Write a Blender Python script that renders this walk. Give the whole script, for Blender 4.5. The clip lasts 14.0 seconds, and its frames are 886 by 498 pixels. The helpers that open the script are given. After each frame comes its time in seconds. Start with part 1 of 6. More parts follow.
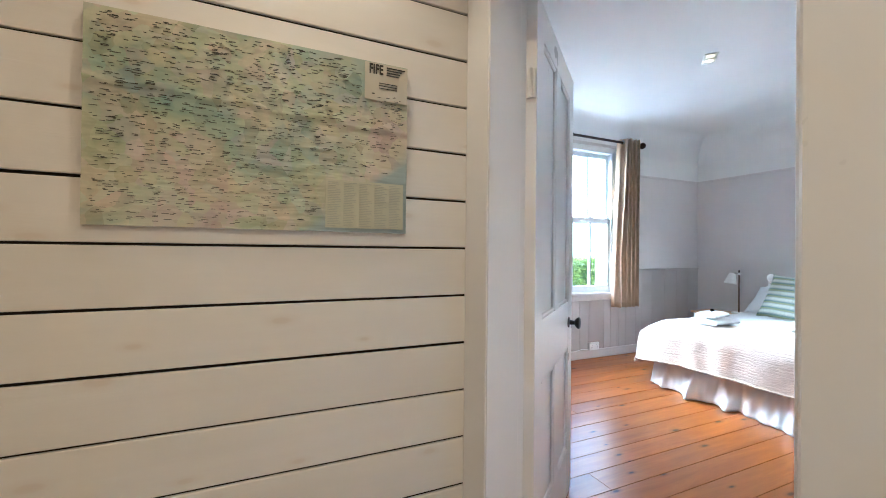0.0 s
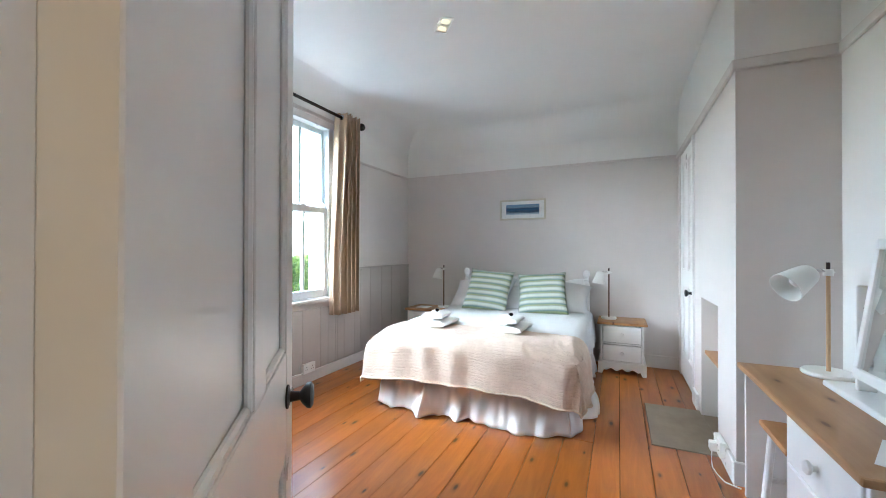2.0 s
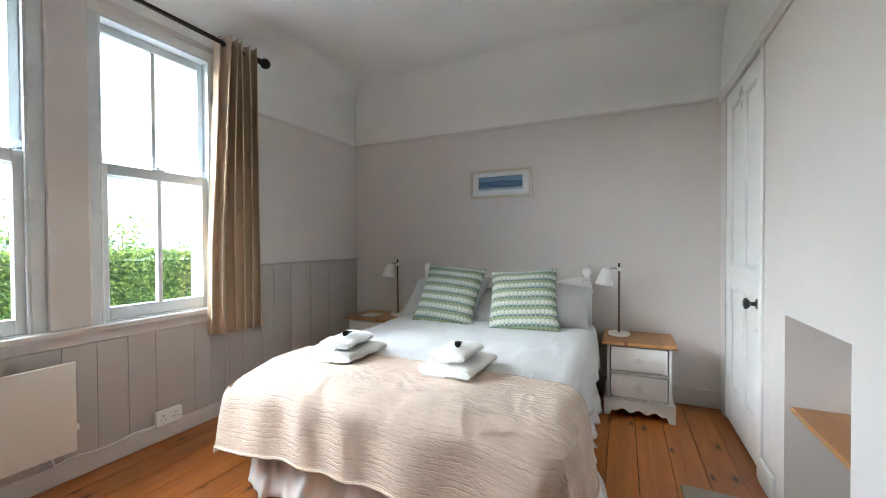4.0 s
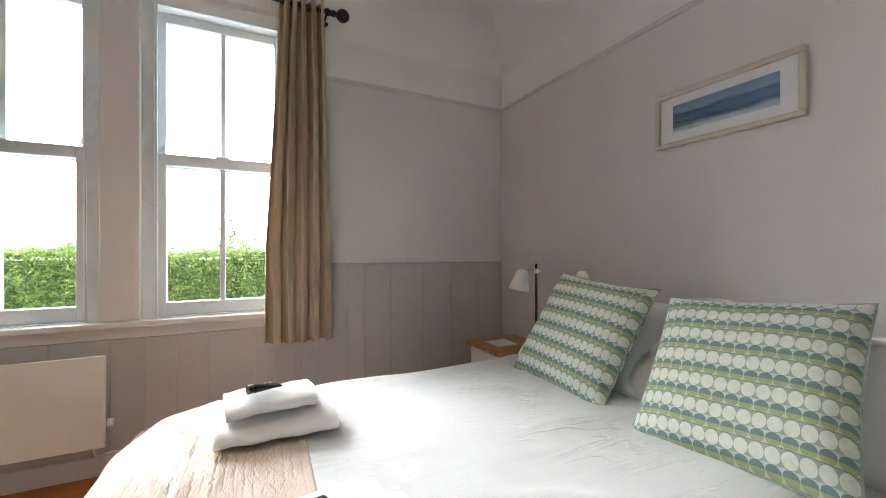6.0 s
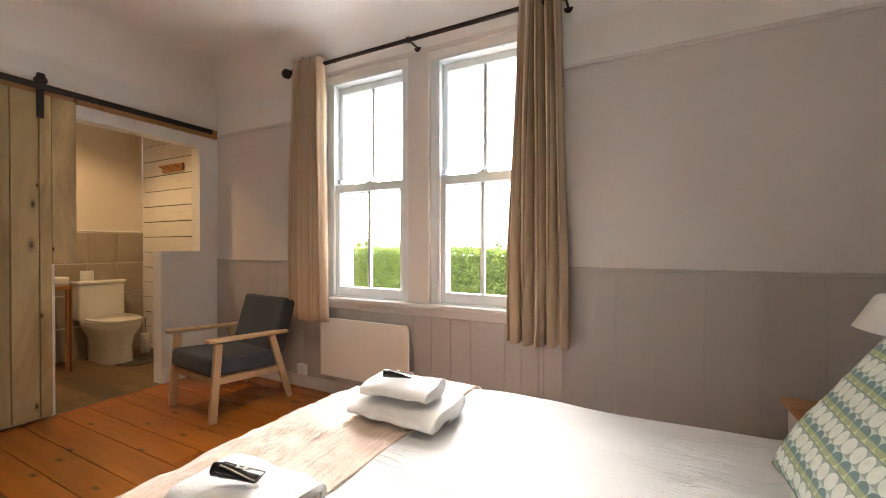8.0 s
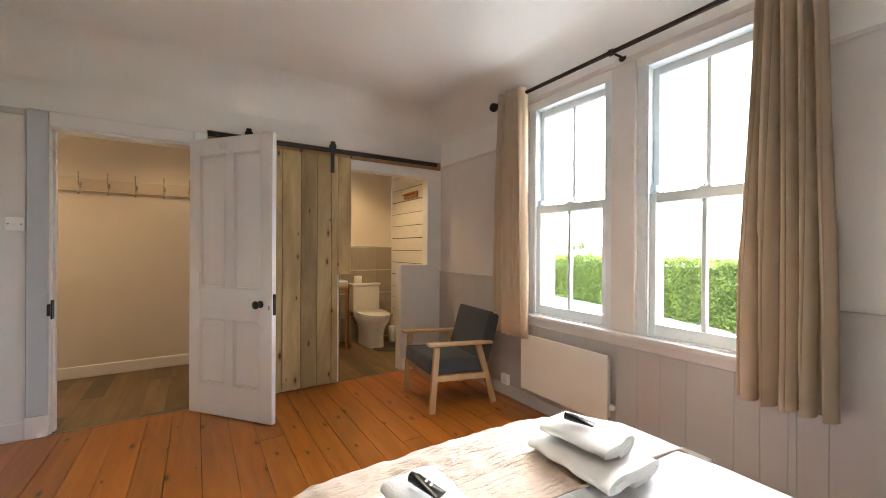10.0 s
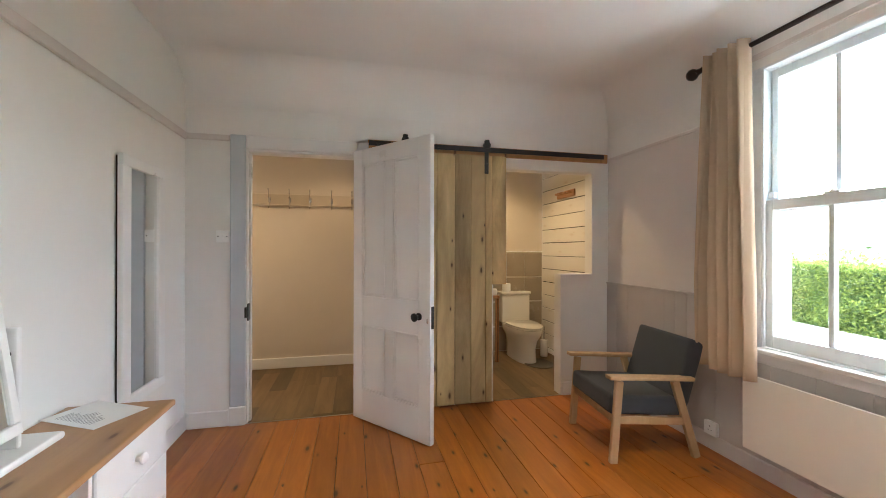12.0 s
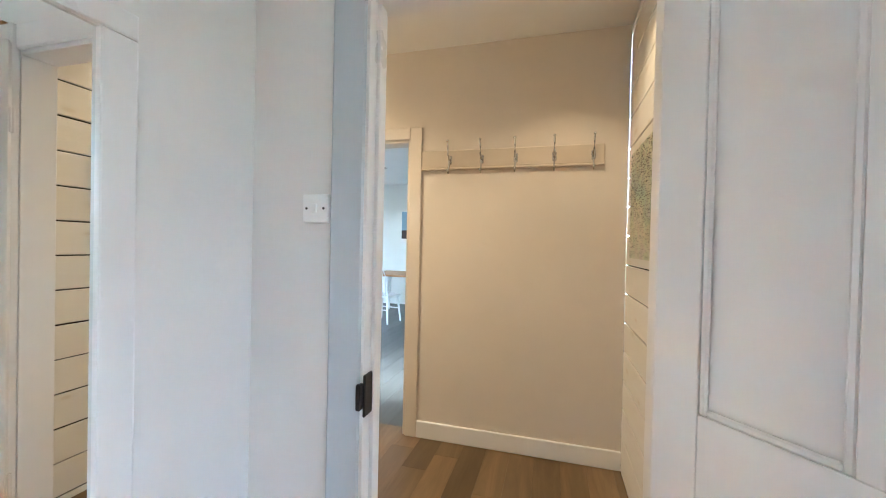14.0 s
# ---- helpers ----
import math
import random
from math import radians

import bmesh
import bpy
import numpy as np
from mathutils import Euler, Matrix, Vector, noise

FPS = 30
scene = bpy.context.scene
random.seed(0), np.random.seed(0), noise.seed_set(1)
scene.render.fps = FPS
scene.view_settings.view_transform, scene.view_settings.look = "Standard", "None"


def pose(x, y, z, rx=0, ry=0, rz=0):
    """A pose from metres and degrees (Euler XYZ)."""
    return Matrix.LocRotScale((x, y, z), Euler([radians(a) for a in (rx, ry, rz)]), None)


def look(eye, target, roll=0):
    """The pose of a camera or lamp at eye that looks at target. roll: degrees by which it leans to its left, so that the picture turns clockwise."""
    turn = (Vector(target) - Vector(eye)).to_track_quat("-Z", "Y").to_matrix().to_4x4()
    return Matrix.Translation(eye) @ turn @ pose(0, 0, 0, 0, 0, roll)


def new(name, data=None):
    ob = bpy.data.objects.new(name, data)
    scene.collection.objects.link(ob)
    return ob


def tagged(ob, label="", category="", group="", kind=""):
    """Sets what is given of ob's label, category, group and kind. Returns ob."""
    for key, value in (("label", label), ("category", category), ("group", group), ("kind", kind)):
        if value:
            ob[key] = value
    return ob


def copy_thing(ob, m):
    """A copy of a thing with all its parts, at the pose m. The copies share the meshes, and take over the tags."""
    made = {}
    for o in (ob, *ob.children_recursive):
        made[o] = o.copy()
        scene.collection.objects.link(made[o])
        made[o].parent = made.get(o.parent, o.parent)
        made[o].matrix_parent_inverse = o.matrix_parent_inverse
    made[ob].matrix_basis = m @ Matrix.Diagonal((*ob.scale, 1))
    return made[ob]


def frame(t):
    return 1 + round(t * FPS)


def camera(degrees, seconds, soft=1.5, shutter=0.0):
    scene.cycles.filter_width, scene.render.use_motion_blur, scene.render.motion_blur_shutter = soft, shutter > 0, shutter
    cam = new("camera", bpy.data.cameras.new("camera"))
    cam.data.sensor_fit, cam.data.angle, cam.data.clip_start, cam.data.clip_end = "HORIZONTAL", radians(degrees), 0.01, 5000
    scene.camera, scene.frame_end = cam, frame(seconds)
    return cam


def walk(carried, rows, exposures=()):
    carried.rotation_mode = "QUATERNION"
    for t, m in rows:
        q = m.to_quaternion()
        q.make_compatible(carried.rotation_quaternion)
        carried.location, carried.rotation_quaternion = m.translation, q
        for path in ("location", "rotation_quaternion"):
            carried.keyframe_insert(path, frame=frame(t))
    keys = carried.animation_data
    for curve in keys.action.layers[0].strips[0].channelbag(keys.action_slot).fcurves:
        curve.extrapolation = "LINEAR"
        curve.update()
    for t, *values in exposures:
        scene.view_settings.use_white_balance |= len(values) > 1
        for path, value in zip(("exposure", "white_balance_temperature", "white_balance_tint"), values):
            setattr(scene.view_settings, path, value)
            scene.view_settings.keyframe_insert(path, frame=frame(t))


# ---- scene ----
cam = camera(97.8, 14.0, soft=0.95)
PATH = [
    (0, (0.097, 0.148, 1.206), (0.898, 1.981, 1.218), 0.6),
    (0.5, (0.182, 0.431, 1.211), (1.375, 2.036, 1.221), 0.6),
    (1, (0.377, 0.654, 1.199), (1.874, 1.980, 1.214), 0.5),
    (1.5, (0.584, 0.832, 1.219), (2.287, 1.880, 1.228), 0.1),
    (2, (0.784, 0.969, 1.191), (2.605, 1.796, 1.203), 0.1),
    (2.5, (1.061, 0.997, 1.189), (2.932, 1.703, 1.194), -0.2),
    (3, (1.354, 1.035, 1.164), (3.242, 1.693, 1.173), -0.2),
    (3.2, (1.483, 1.042, 1.179), (3.369, 1.707, 1.177), -0.3),
    (5.3, (3.134, 1.033, 1.106), (4.481, 2.511, 1.100), 0.1),
    (5.5, (3.299, 1.055, 1.098), (4.519, 2.639, 1.096), 0.0),
    (6, (3.617, 1.097, 1.109), (4.500, 2.892, 1.108), 0.0),
    (6.5, (3.917, 1.166, 1.089), (4.366, 3.115, 1.093), -0.1),
    (7, (4.114, 1.225, 1.097), (4.078, 3.224, 1.089), -0.1),
    (7.5, (4.258, 1.265, 1.092), (3.767, 3.204, 1.096), -0.1),
    (8, (4.352, 1.244, 1.137), (3.457, 3.033, 1.123), 0.0),
    (8.5, (4.409, 1.264, 1.157), (3.195, 2.853, 1.158), -0.1),
    (9, (4.470, 1.278, 1.184), (3.023, 2.659, 1.190), -0.1),
    (9.2, (4.476, 1.254, 1.206), (2.968, 2.569, 1.209), 0.0),
    (11.3, (4.400, 1.267, 1.306), (2.528, 1.971, 1.310), 0.1),
    (11.5, (4.315, 1.255, 1.305), (2.421, 1.895, 1.311), 0.0),
    (12, (4.034, 1.214, 1.320), (2.085, 1.665, 1.323), 0.1),
    (12.5, (3.629, 1.185, 1.282), (1.641, 1.401, 1.291), -0.1),
    (13, (3.099, 1.146, 1.281), (1.099, 1.099, 1.285), 0.0),
    (13.5, (2.496, 1.053, 1.290), (0.518, 0.756, 1.289), 0.1),
    (14, (1.919, 0.979, 1.312), (-0.004, 0.431, 1.289), 1.3),
]
EXPOSURES = [
    (0.0, 4.74, 4500, -2), (1.0, 4.60, 4580, -2), (2.0, 4.32, 4950, -3), (3.0, 4.03, 5200, -3), (5.5, 3.88, 5550, 1), (6.5, 3.86, 6000, 4), (7.5, 4.02, 6450, 9),
    (9.0, 4.22, 6200, 6), (11.5, 4.32, 5750, 2), (12.5, 4.54, 5550, 0), (13.5, 5.0, 5080, -4), (14.0, 5.04, 4980, -4),
]
walk(cam, [(t, look(eye, target, roll)) for t, eye, target, roll in PATH], EXPOSURES)

# ---- world and lights ----
world = bpy.data.worlds.new("overcast_sky")
scene.world = world
world.use_nodes = True
wn, wl = world.node_tree.nodes, world.node_tree.links
sky = wn.new("ShaderNodeTexSky")
sky.sky_type, sky.sun_disc = "NISHITA", False
sky.sun_elevation, sky.sun_rotation = radians(36), radians(-30)
sky.air_density, sky.dust_density = 1.0, 3.0
pale = wn.new("ShaderNodeHueSaturation")
pale.inputs["Saturation"].default_value = 0.6
pale.inputs["Value"].default_value = 1.0
wl.new(sky.outputs["Color"], pale.inputs["Color"])
wl.new(pale.outputs["Color"], wn["Background"].inputs["Color"])
wn["Background"].inputs["Strength"].default_value = 0.15

sun = new("sun", bpy.data.lights.new("sun", "SUN"))
sun.data.energy, sun.data.angle, sun.data.color = 0.8, radians(25), (1.0, 0.95, 0.88)
sun.matrix_world = look((0, 0, 10), (-3.4, 5.9, 5.05))


def spot(name, place, target, watts, colour, size=110, blend=0.6, radius=0.03):
    lamp = new(name, bpy.data.lights.new(name, "SPOT"))
    lamp.data.energy, lamp.data.color, lamp.data.shadow_soft_size = watts, colour, radius
    lamp.data.spot_size, lamp.data.spot_blend = radians(size), blend
    lamp.matrix_world = look(place, target)
    return lamp


WARM = (1.0, 0.64, 0.31)
spot("hall_spot_a", (0.12, 1.05, 2.60), (0.12, 1.04, 0), 1.0, (1.0, 0.64, 0.34), 120, 0.6)
# unseen fill lamp, added to brighten the lower hall boards
spot("hall_fill_spot", (0.25, -0.75, 2.60), (0.20, -0.45, 0), 3.8, (1.0, 0.65, 0.35), 140, 0.8)
spot("bathroom_spot", (0.05, 2.70, 2.60), (0.05, 2.71, 0), 3.7, WARM, 130)
spot("dining_spot", (-4.18, -1.83, 2.58), (-4.18, -1.82, 0), 1.5, (1.0, 0.85, 0.65), 160)
spot("bedroom_spot_a", (3.06, 2.00, 2.665), (3.06, 2.01, 0), 1.0, (1.0, 0.8, 0.55), 120)
spot("bedroom_spot_b", (3.15, 2.04, 2.665), (3.15, 2.05, 0), 1.0, (1.0, 0.8, 0.55), 120)

# ---- materials ----


def material(name, rough=0.5, metal=0.0):
    m = bpy.data.materials.new(name)
    m.use_nodes = True
    n, l = m.node_tree.nodes, m.node_tree.links
    p = n["Principled BSDF"]
    p.inputs["Roughness"].default_value, p.inputs["Metallic"].default_value = rough, metal
    return m, n, l, p


def coords(n, l, scale=(1, 1, 1), shift=False, space="Object"):
    tc, mp = n.new("ShaderNodeTexCoord"), n.new("ShaderNodeMapping")
    mp.inputs["Scale"].default_value = scale
    l.new(tc.outputs[space], mp.inputs["Vector"])
    if shift:
        info, mul = n.new("ShaderNodeObjectInfo"), n.new("ShaderNodeVectorMath")
        mul.operation = "MULTIPLY"
        mul.inputs[1].default_value = (37, 53, 71)
        l.new(info.outputs["Random"], mul.inputs[0])
        l.new(mul.outputs["Vector"], mp.inputs["Location"])
    return mp.outputs["Vector"]


def noise_node(n, l, vec, scale, detail=4, rough=0.6, distort=0.0):
    t = n.new("ShaderNodeTexNoise")
    t.inputs["Scale"].default_value, t.inputs["Detail"].default_value = scale, detail
    t.inputs["Roughness"].default_value, t.inputs["Distortion"].default_value = rough, distort
    l.new(vec, t.inputs["Vector"])
    return t.outputs["Fac"]


def ramp(n, l, fac, stops):
    r = n.new("ShaderNodeValToRGB")
    e = r.color_ramp.elements
    while len(e) < len(stops):
        e.new(0.5)
    for el, (pos, c) in zip(e, stops):
        el.position = pos
        el.color = (*c, 1) if len(c) == 3 else c
    l.new(fac, r.inputs["Fac"])
    return r.outputs["Color"]


def mix(n, l, fac, a, b, kind="MIX"):
    x = n.new("ShaderNodeMix")
    x.data_type, x.blend_type = "RGBA", kind
    for sock, v in ((0, fac), (6, a), (7, b)):
        if isinstance(v, bpy.types.NodeSocket):
            l.new(v, x.inputs[sock])
        elif sock == 0:
            x.inputs[0].default_value = v
        else:
            x.inputs[sock].default_value = (*v, 1)
    return x.outputs[2]


def bump(n, l, p, height, strength=0.2, dist=0.005):
    b = n.new("ShaderNodeBump")
    b.inputs["Strength"].default_value, b.inputs["Distance"].default_value = strength, dist
    l.new(height, b.inputs["Height"])
    l.new(b.outputs["Normal"], p.inputs["Normal"])


def tone(c, k):
    return tuple(min(1.0, v * k) for v in c)


def paint(name, c, rough=0.55, var=0.05, bumps=0.12, grain=90, metal=0.0):
    """Painted or plain surface: broad mottling, fine relief."""
    m, n, l, p = material(name, rough, metal)
    v = coords(n, l)
    big = noise_node(n, l, v, 2.3, 5)
    col = ramp(n, l, big, [(0.3, tone(c, 1 - var)), (0.7, tone(c, 1 + var * 0.6))])
    l.new(col, p.inputs["Base Color"])
    fine = noise_node(n, l, v, grain, 3)
    r = n.new("ShaderNodeMapRange")
    r.inputs["To Min"].default_value, r.inputs["To Max"].default_value = rough - 0.08, rough + 0.08
    l.new(big, r.inputs["Value"])
    l.new(r.outputs["Result"], p.inputs["Roughness"])
    bump(n, l, p, fine, bumps, 0.002)
    return m


def wood(name, light, dark, knot, axis=0, rough=0.4, knots=True, grain=14, spread=0.16, coat=0.0, stretch=9, thin=2, dense=1.9, rare=0.40, relief=0.12):
    """Wood with grain along an axis, knots and a tone of its own for each piece."""
    m, n, l, p = material(name, rough)
    sc = [stretch] * 3
    sc[axis] = 1.0
    v = coords(n, l, tuple(sc), True)
    g = noise_node(n, l, v, grain / 9, 6, 0.65, 0.6)
    col = ramp(n, l, g, [(0.25, dark), (0.5, tuple((a + b) / 2 for a, b in zip(light, dark))), (0.72, light)])
    sk = [4.5] * 3
    sk[axis] = 1.7
    kv = coords(n, l, tuple(sk), True)
    if knots:
        sep, com = n.new("ShaderNodeSeparateXYZ"), n.new("ShaderNodeCombineXYZ")
        l.new(kv, sep.inputs[0])
        for i, k in enumerate(a for a in range(3) if a != thin):
            l.new(sep.outputs[k], com.inputs[i])
        kv = com.outputs[0]
        vor = n.new("ShaderNodeTexVoronoi")
        vor.voronoi_dimensions = "2D"
        vor.inputs["Scale"].default_value = dense
        l.new(kv, vor.inputs["Vector"])
        rgb, size = n.new("ShaderNodeSeparateColor"), n.new("ShaderNodeMath")
        l.new(vor.outputs["Color"], rgb.inputs[0])
        wide = n.new("ShaderNodeMapRange")
        wide.inputs["To Min"].default_value, wide.inputs["To Max"].default_value = 0.5, 1.7
        l.new(rgb.outputs[1], wide.inputs["Value"])
        size.operation = "DIVIDE"
        l.new(vor.outputs["Distance"], size.inputs[0])
        l.new(wide.outputs["Result"], size.inputs[1])
        ring = ramp(n, l, size.outputs[0], [(0.0, (1, 1, 1)), (0.040, (0.85, 0.85, 0.85)), (0.062, (0.35, 0.35, 0.35)), (0.13, (0, 0, 0))])
        pick = ramp(n, l, rgb.outputs[0], [(rare, (0, 0, 0)), (rare + 0.02, (1, 1, 1))])
        f = mix(n, l, 1.0, ring, pick, "MULTIPLY")
        col = mix(n, l, f, col, knot)
    info = n.new("ShaderNodeObjectInfo")
    own = ramp(n, l, info.outputs["Random"], [(0.0, (1 - spread,) * 3), (1.0, (1 + spread * 0.5,) * 3)])
    col = mix(n, l, 1.0, col, own, "MULTIPLY")
    l.new(col, p.inputs["Base Color"])
    p.inputs["Coat Weight"].default_value = coat
    p.inputs["Coat Roughness"].default_value = 0.22
    bump(n, l, p, g, relief, 0.003)
    return m


def fabric(name, c, weave=500, rough=0.95, var=0.06, strength=0.25, c2=None):
    m, n, l, p = material(name, rough)
    v = coords(n, l)
    big = noise_node(n, l, v, 6, 5)
    fine = noise_node(n, l, v, weave, 2)
    col = ramp(n, l, big, [(0.3, tone(c, 1 - var)), (0.7, tone(c, 1 + var * 0.5))])
    if c2:
        col = mix(n, l, ramp(n, l, fine, [(0.42, (0, 0, 0)), (0.6, (1, 1, 1))]), col, c2)
    l.new(col, p.inputs["Base Color"])
    p.inputs["Sheen Weight"].default_value = 0.15
    bump(n, l, p, fine, strength, 0.002)
    return m


WALL = paint("greige_wall_paint", (0.70, 0.655, 0.63), 0.6, 0.03, 0.10, 70)
UPPER = paint("white_wall_paint", (0.84, 0.825, 0.80), 0.65, 0.025, 0.10, 70)
CEIL = paint("ceiling_paint", (0.83, 0.82, 0.80), 0.75, 0.02, 0.10, 60)
PANEL = paint("taupe_panel_paint", (0.50, 0.455, 0.43), 0.45, 0.04, 0.12, 60)
GLOSS = paint("white_gloss_paint", (0.84, 0.83, 0.82), 0.3, 0.03, 0.06, 40)
CREAMW = paint("cream_wall_paint", (0.69, 0.625, 0.545), 0.6, 0.03, 0.10, 70)
UPVC = paint("window_white", (0.73, 0.77, 0.79), 0.28, 0.02, 0.03, 40)
HEATER = paint("heater_enamel", (0.80, 0.77, 0.70), 0.35, 0.02, 0.03, 50)
BLACK = paint("black_iron", (0.012, 0.012, 0.013), 0.38, 0.1, 0.15, 120)
BRONZE = paint("dark_bronze", (0.045, 0.033, 0.028), 0.35, 0.15, 0.12, 120, 0.7)
CHROME = paint("brushed_steel", (0.6, 0.6, 0.6), 0.25, 0.05, 0.05, 90, 1.0)
PLASTIC = paint("white_plastic", (0.93, 0.93, 0.92), 0.3, 0.02, 0.02, 40)
CERAMIC = paint("white_ceramic", (0.82, 0.81, 0.78), 0.08, 0.02, 0.01, 20)
DARKHOLE = paint("dark_gap", (0.02, 0.018, 0.016), 0.9)
PINE = wood("varnished_floor_pine", (0.56, 0.187, 0.023), (0.33, 0.090, 0.010), (0.045, 0.014, 0.004), 0, 0.31, True, 13, 0.26, 0.10, 9, 2, 1.7, 0.58)
TOPPINE = wood("waxed_pine_top", (0.50, 0.265, 0.105), (0.355, 0.165, 0.058), (0.12, 0.045, 0.018), 0, 0.42, True, 12, 0.08)
PALEWOOD = wood("pale_ash", (0.62, 0.43, 0.25), (0.48, 0.30, 0.15), (0.3, 0.16, 0.07), 2, 0.45, False, 12, 0.1)
BARN = wood("rough_barn_pine", (0.74, 0.56, 0.28), (0.20, 0.125, 0.045), (0.055, 0.022, 0.008), 2, 0.65, True, 6, 0.32, 0.0, 4, 0, 1.9, 0.50, 0.35)
SHIP = wood("painted_shiplap", (0.80, 0.765, 0.70), (0.765, 0.725, 0.66), (0.70, 0.63, 0.54), 0, 0.45, True, 14, 0.03, 0.0, 9, 1, 1.6, 0.45, 0.5)
VINYL = wood("grey_oak_plank", (0.255, 0.168, 0.078), (0.135, 0.085, 0.038), (0.14, 0.1, 0.06), 0, 0.45, False, 12, 0.42)
WALNUT = wood("dark_rod_wood", (0.16, 0.09, 0.05), (0.09, 0.05, 0.03), (0.05, 0.03, 0.02), 2, 0.4, False, 12, 0.05)
LINEN = fabric("white_cotton", (0.69, 0.695, 0.715), 350, 0.9, 0.03, 0.12)
VALANCE = fabric("white_valance_cotton", (0.86, 0.855, 0.88), 350, 0.95, 0.04, 0.15)
TOWEL = fabric("white_terry", (0.80, 0.795, 0.795), 190, 1.0, 0.04, 0.7)


def duvet_cotton():
    """White cotton with long soft pulls and short sharp creases."""
    m, n, l, p = material("creased_white_cotton", 0.9)
    v = coords(n, l)
    p.inputs["Base Color"].default_value = (0.70, 0.705, 0.725, 1)
    l.new(ramp(n, l, noise_node(n, l, v, 5, 4), [(0.3, (0.68, 0.685, 0.705)), (0.7, (0.715, 0.72, 0.74))]), p.inputs["Base Color"])
    pull = noise_node(n, l, coords(n, l, (1.6, 9, 4)), 1.6, 4, 0.5, 0.9)
    sharp = ramp(n, l, pull, [(0.47, (0, 0, 0)), (0.50, (1, 1, 1)), (0.54, (0, 0, 0))])
    where = ramp(n, l, noise_node(n, l, v, 2.1, 2), [(0.45, (0, 0, 0)), (0.65, (1, 1, 1))])
    h = mix(n, l, 0.45, pull, mix(n, l, 1.0, sharp, where, "MULTIPLY"))
    bump(n, l, p, h, 0.42, 0.018)
    return m


DUVET = duvet_cotton()


def curtain_cloth():
    """Gold-beige woven cotton that lets a little daylight through."""
    m, n, l, p = material("gold_beige_curtain", 0.9)
    v = coords(n, l)
    streak = noise_node(n, l, coords(n, l, (14, 14, 1.2)), 2.5, 4)
    weave = noise_node(n, l, v, 420, 2)
    col = ramp(n, l, streak, [(0.3, (0.575, 0.43, 0.295)), (0.7, (0.60, 0.45, 0.31))])
    l.new(col, p.inputs["Base Color"])
    p.inputs["Sheen Weight"].default_value = 0.2
    bump(n, l, p, weave, 0.25, 0.002)
    tr, mx = n.new("ShaderNodeBsdfTranslucent"), n.new("ShaderNodeMixShader")
    l.new(col, tr.inputs["Color"])
    mx.inputs[0].default_value = 0.10
    l.new(p.outputs[0], mx.inputs[1])
    l.new(tr.outputs[0], mx.inputs[2])
    l.new(mx.outputs[0], n["Material Output"].inputs["Surface"])
    return m


DRAPE = curtain_cloth()
CHARCOAL = fabric("charcoal_wool", (0.040, 0.044, 0.055), 420, 0.9, 0.1, 0.5, (0.066, 0.071, 0.086))
PAPER = paint("paper", (0.82, 0.82, 0.82), 0.7, 0.01, 0.02, 40)
STONE = paint("grey_hearth_stone", (0.37, 0.31, 0.235), 0.8, 0.28, 0.6, 30)


def glass_material():
    m, n, l, p = material("window_glass")
    tr, gl, lw, mx = n.new("ShaderNodeBsdfTransparent"), n.new("ShaderNodeBsdfGlossy"), n.new("ShaderNodeLayerWeight"), n.new("ShaderNodeMixShader")
    gl.inputs["Roughness"].default_value = 0.0
    pw, ma = n.new("ShaderNodeMath"), n.new("ShaderNodeMath")
    pw.operation, pw.inputs[1].default_value = "POWER", 5.0
    ma.operation, ma.inputs[1].default_value, ma.inputs[2].default_value = "MULTIPLY_ADD", 0.7, 0.03
    for a, b in ((lw.outputs["Facing"], pw.inputs[0]), (pw.outputs[0], ma.inputs[0]), (ma.outputs[0], mx.inputs[0]), (tr.outputs[0], mx.inputs[1]), (gl.outputs[0], mx.inputs[2]), (mx.outputs[0], n["Material Output"].inputs["Surface"])):
        l.new(a, b)
    return m


def mirror_material():
    m, n, l, p = material("mirror_silver", 0.015, 1.0)
    p.inputs["Base Color"].default_value = (0.86, 0.88, 0.87, 1)
    return m


def glow(name, c, strength):
    m, n, l, p = material(name)
    p.inputs["Emission Color"].default_value = (*c, 1)
    p.inputs["Emission Strength"].default_value = strength
    p.inputs["Base Color"].default_value = (0.8, 0.8, 0.8, 1)
    return m


GLASS, MIRROR = glass_material(), mirror_material()
BULB = glow("lit_bulb", (1.0, 0.72, 0.34), 0.07)

# ---- building helpers ----


def bx(bm, x0, x1, y0, y1, z0, z1, bev=0.0, seg=1):
    g = bmesh.ops.create_cube(bm, size=1.0)
    vs = g["verts"]
    for v in vs:
        v.co = Vector((x0 + (v.co.x + 0.5) * (x1 - x0), y0 + (v.co.y + 0.5) * (y1 - y0), z0 + (v.co.z + 0.5) * (z1 - z0)))
    if bev:
        es = list({e for v in vs for e in v.link_edges})
        bmesh.ops.bevel(bm, geom=es, offset=bev, segments=seg, affect="EDGES", profile=0.6)
    return bm


def cy(bm, p0, p1, r0, r1=None, n=16):
    r1 = r0 if r1 is None else r1
    a, b = Vector(p0), Vector(p1)
    q = (b - a).to_track_quat("Z", "Y").to_matrix().to_4x4()
    bmesh.ops.create_cone(bm, cap_ends=True, segments=n, radius1=r0, radius2=r1, depth=(b - a).length, matrix=Matrix.Translation((a + b) / 2) @ q)
    return bm


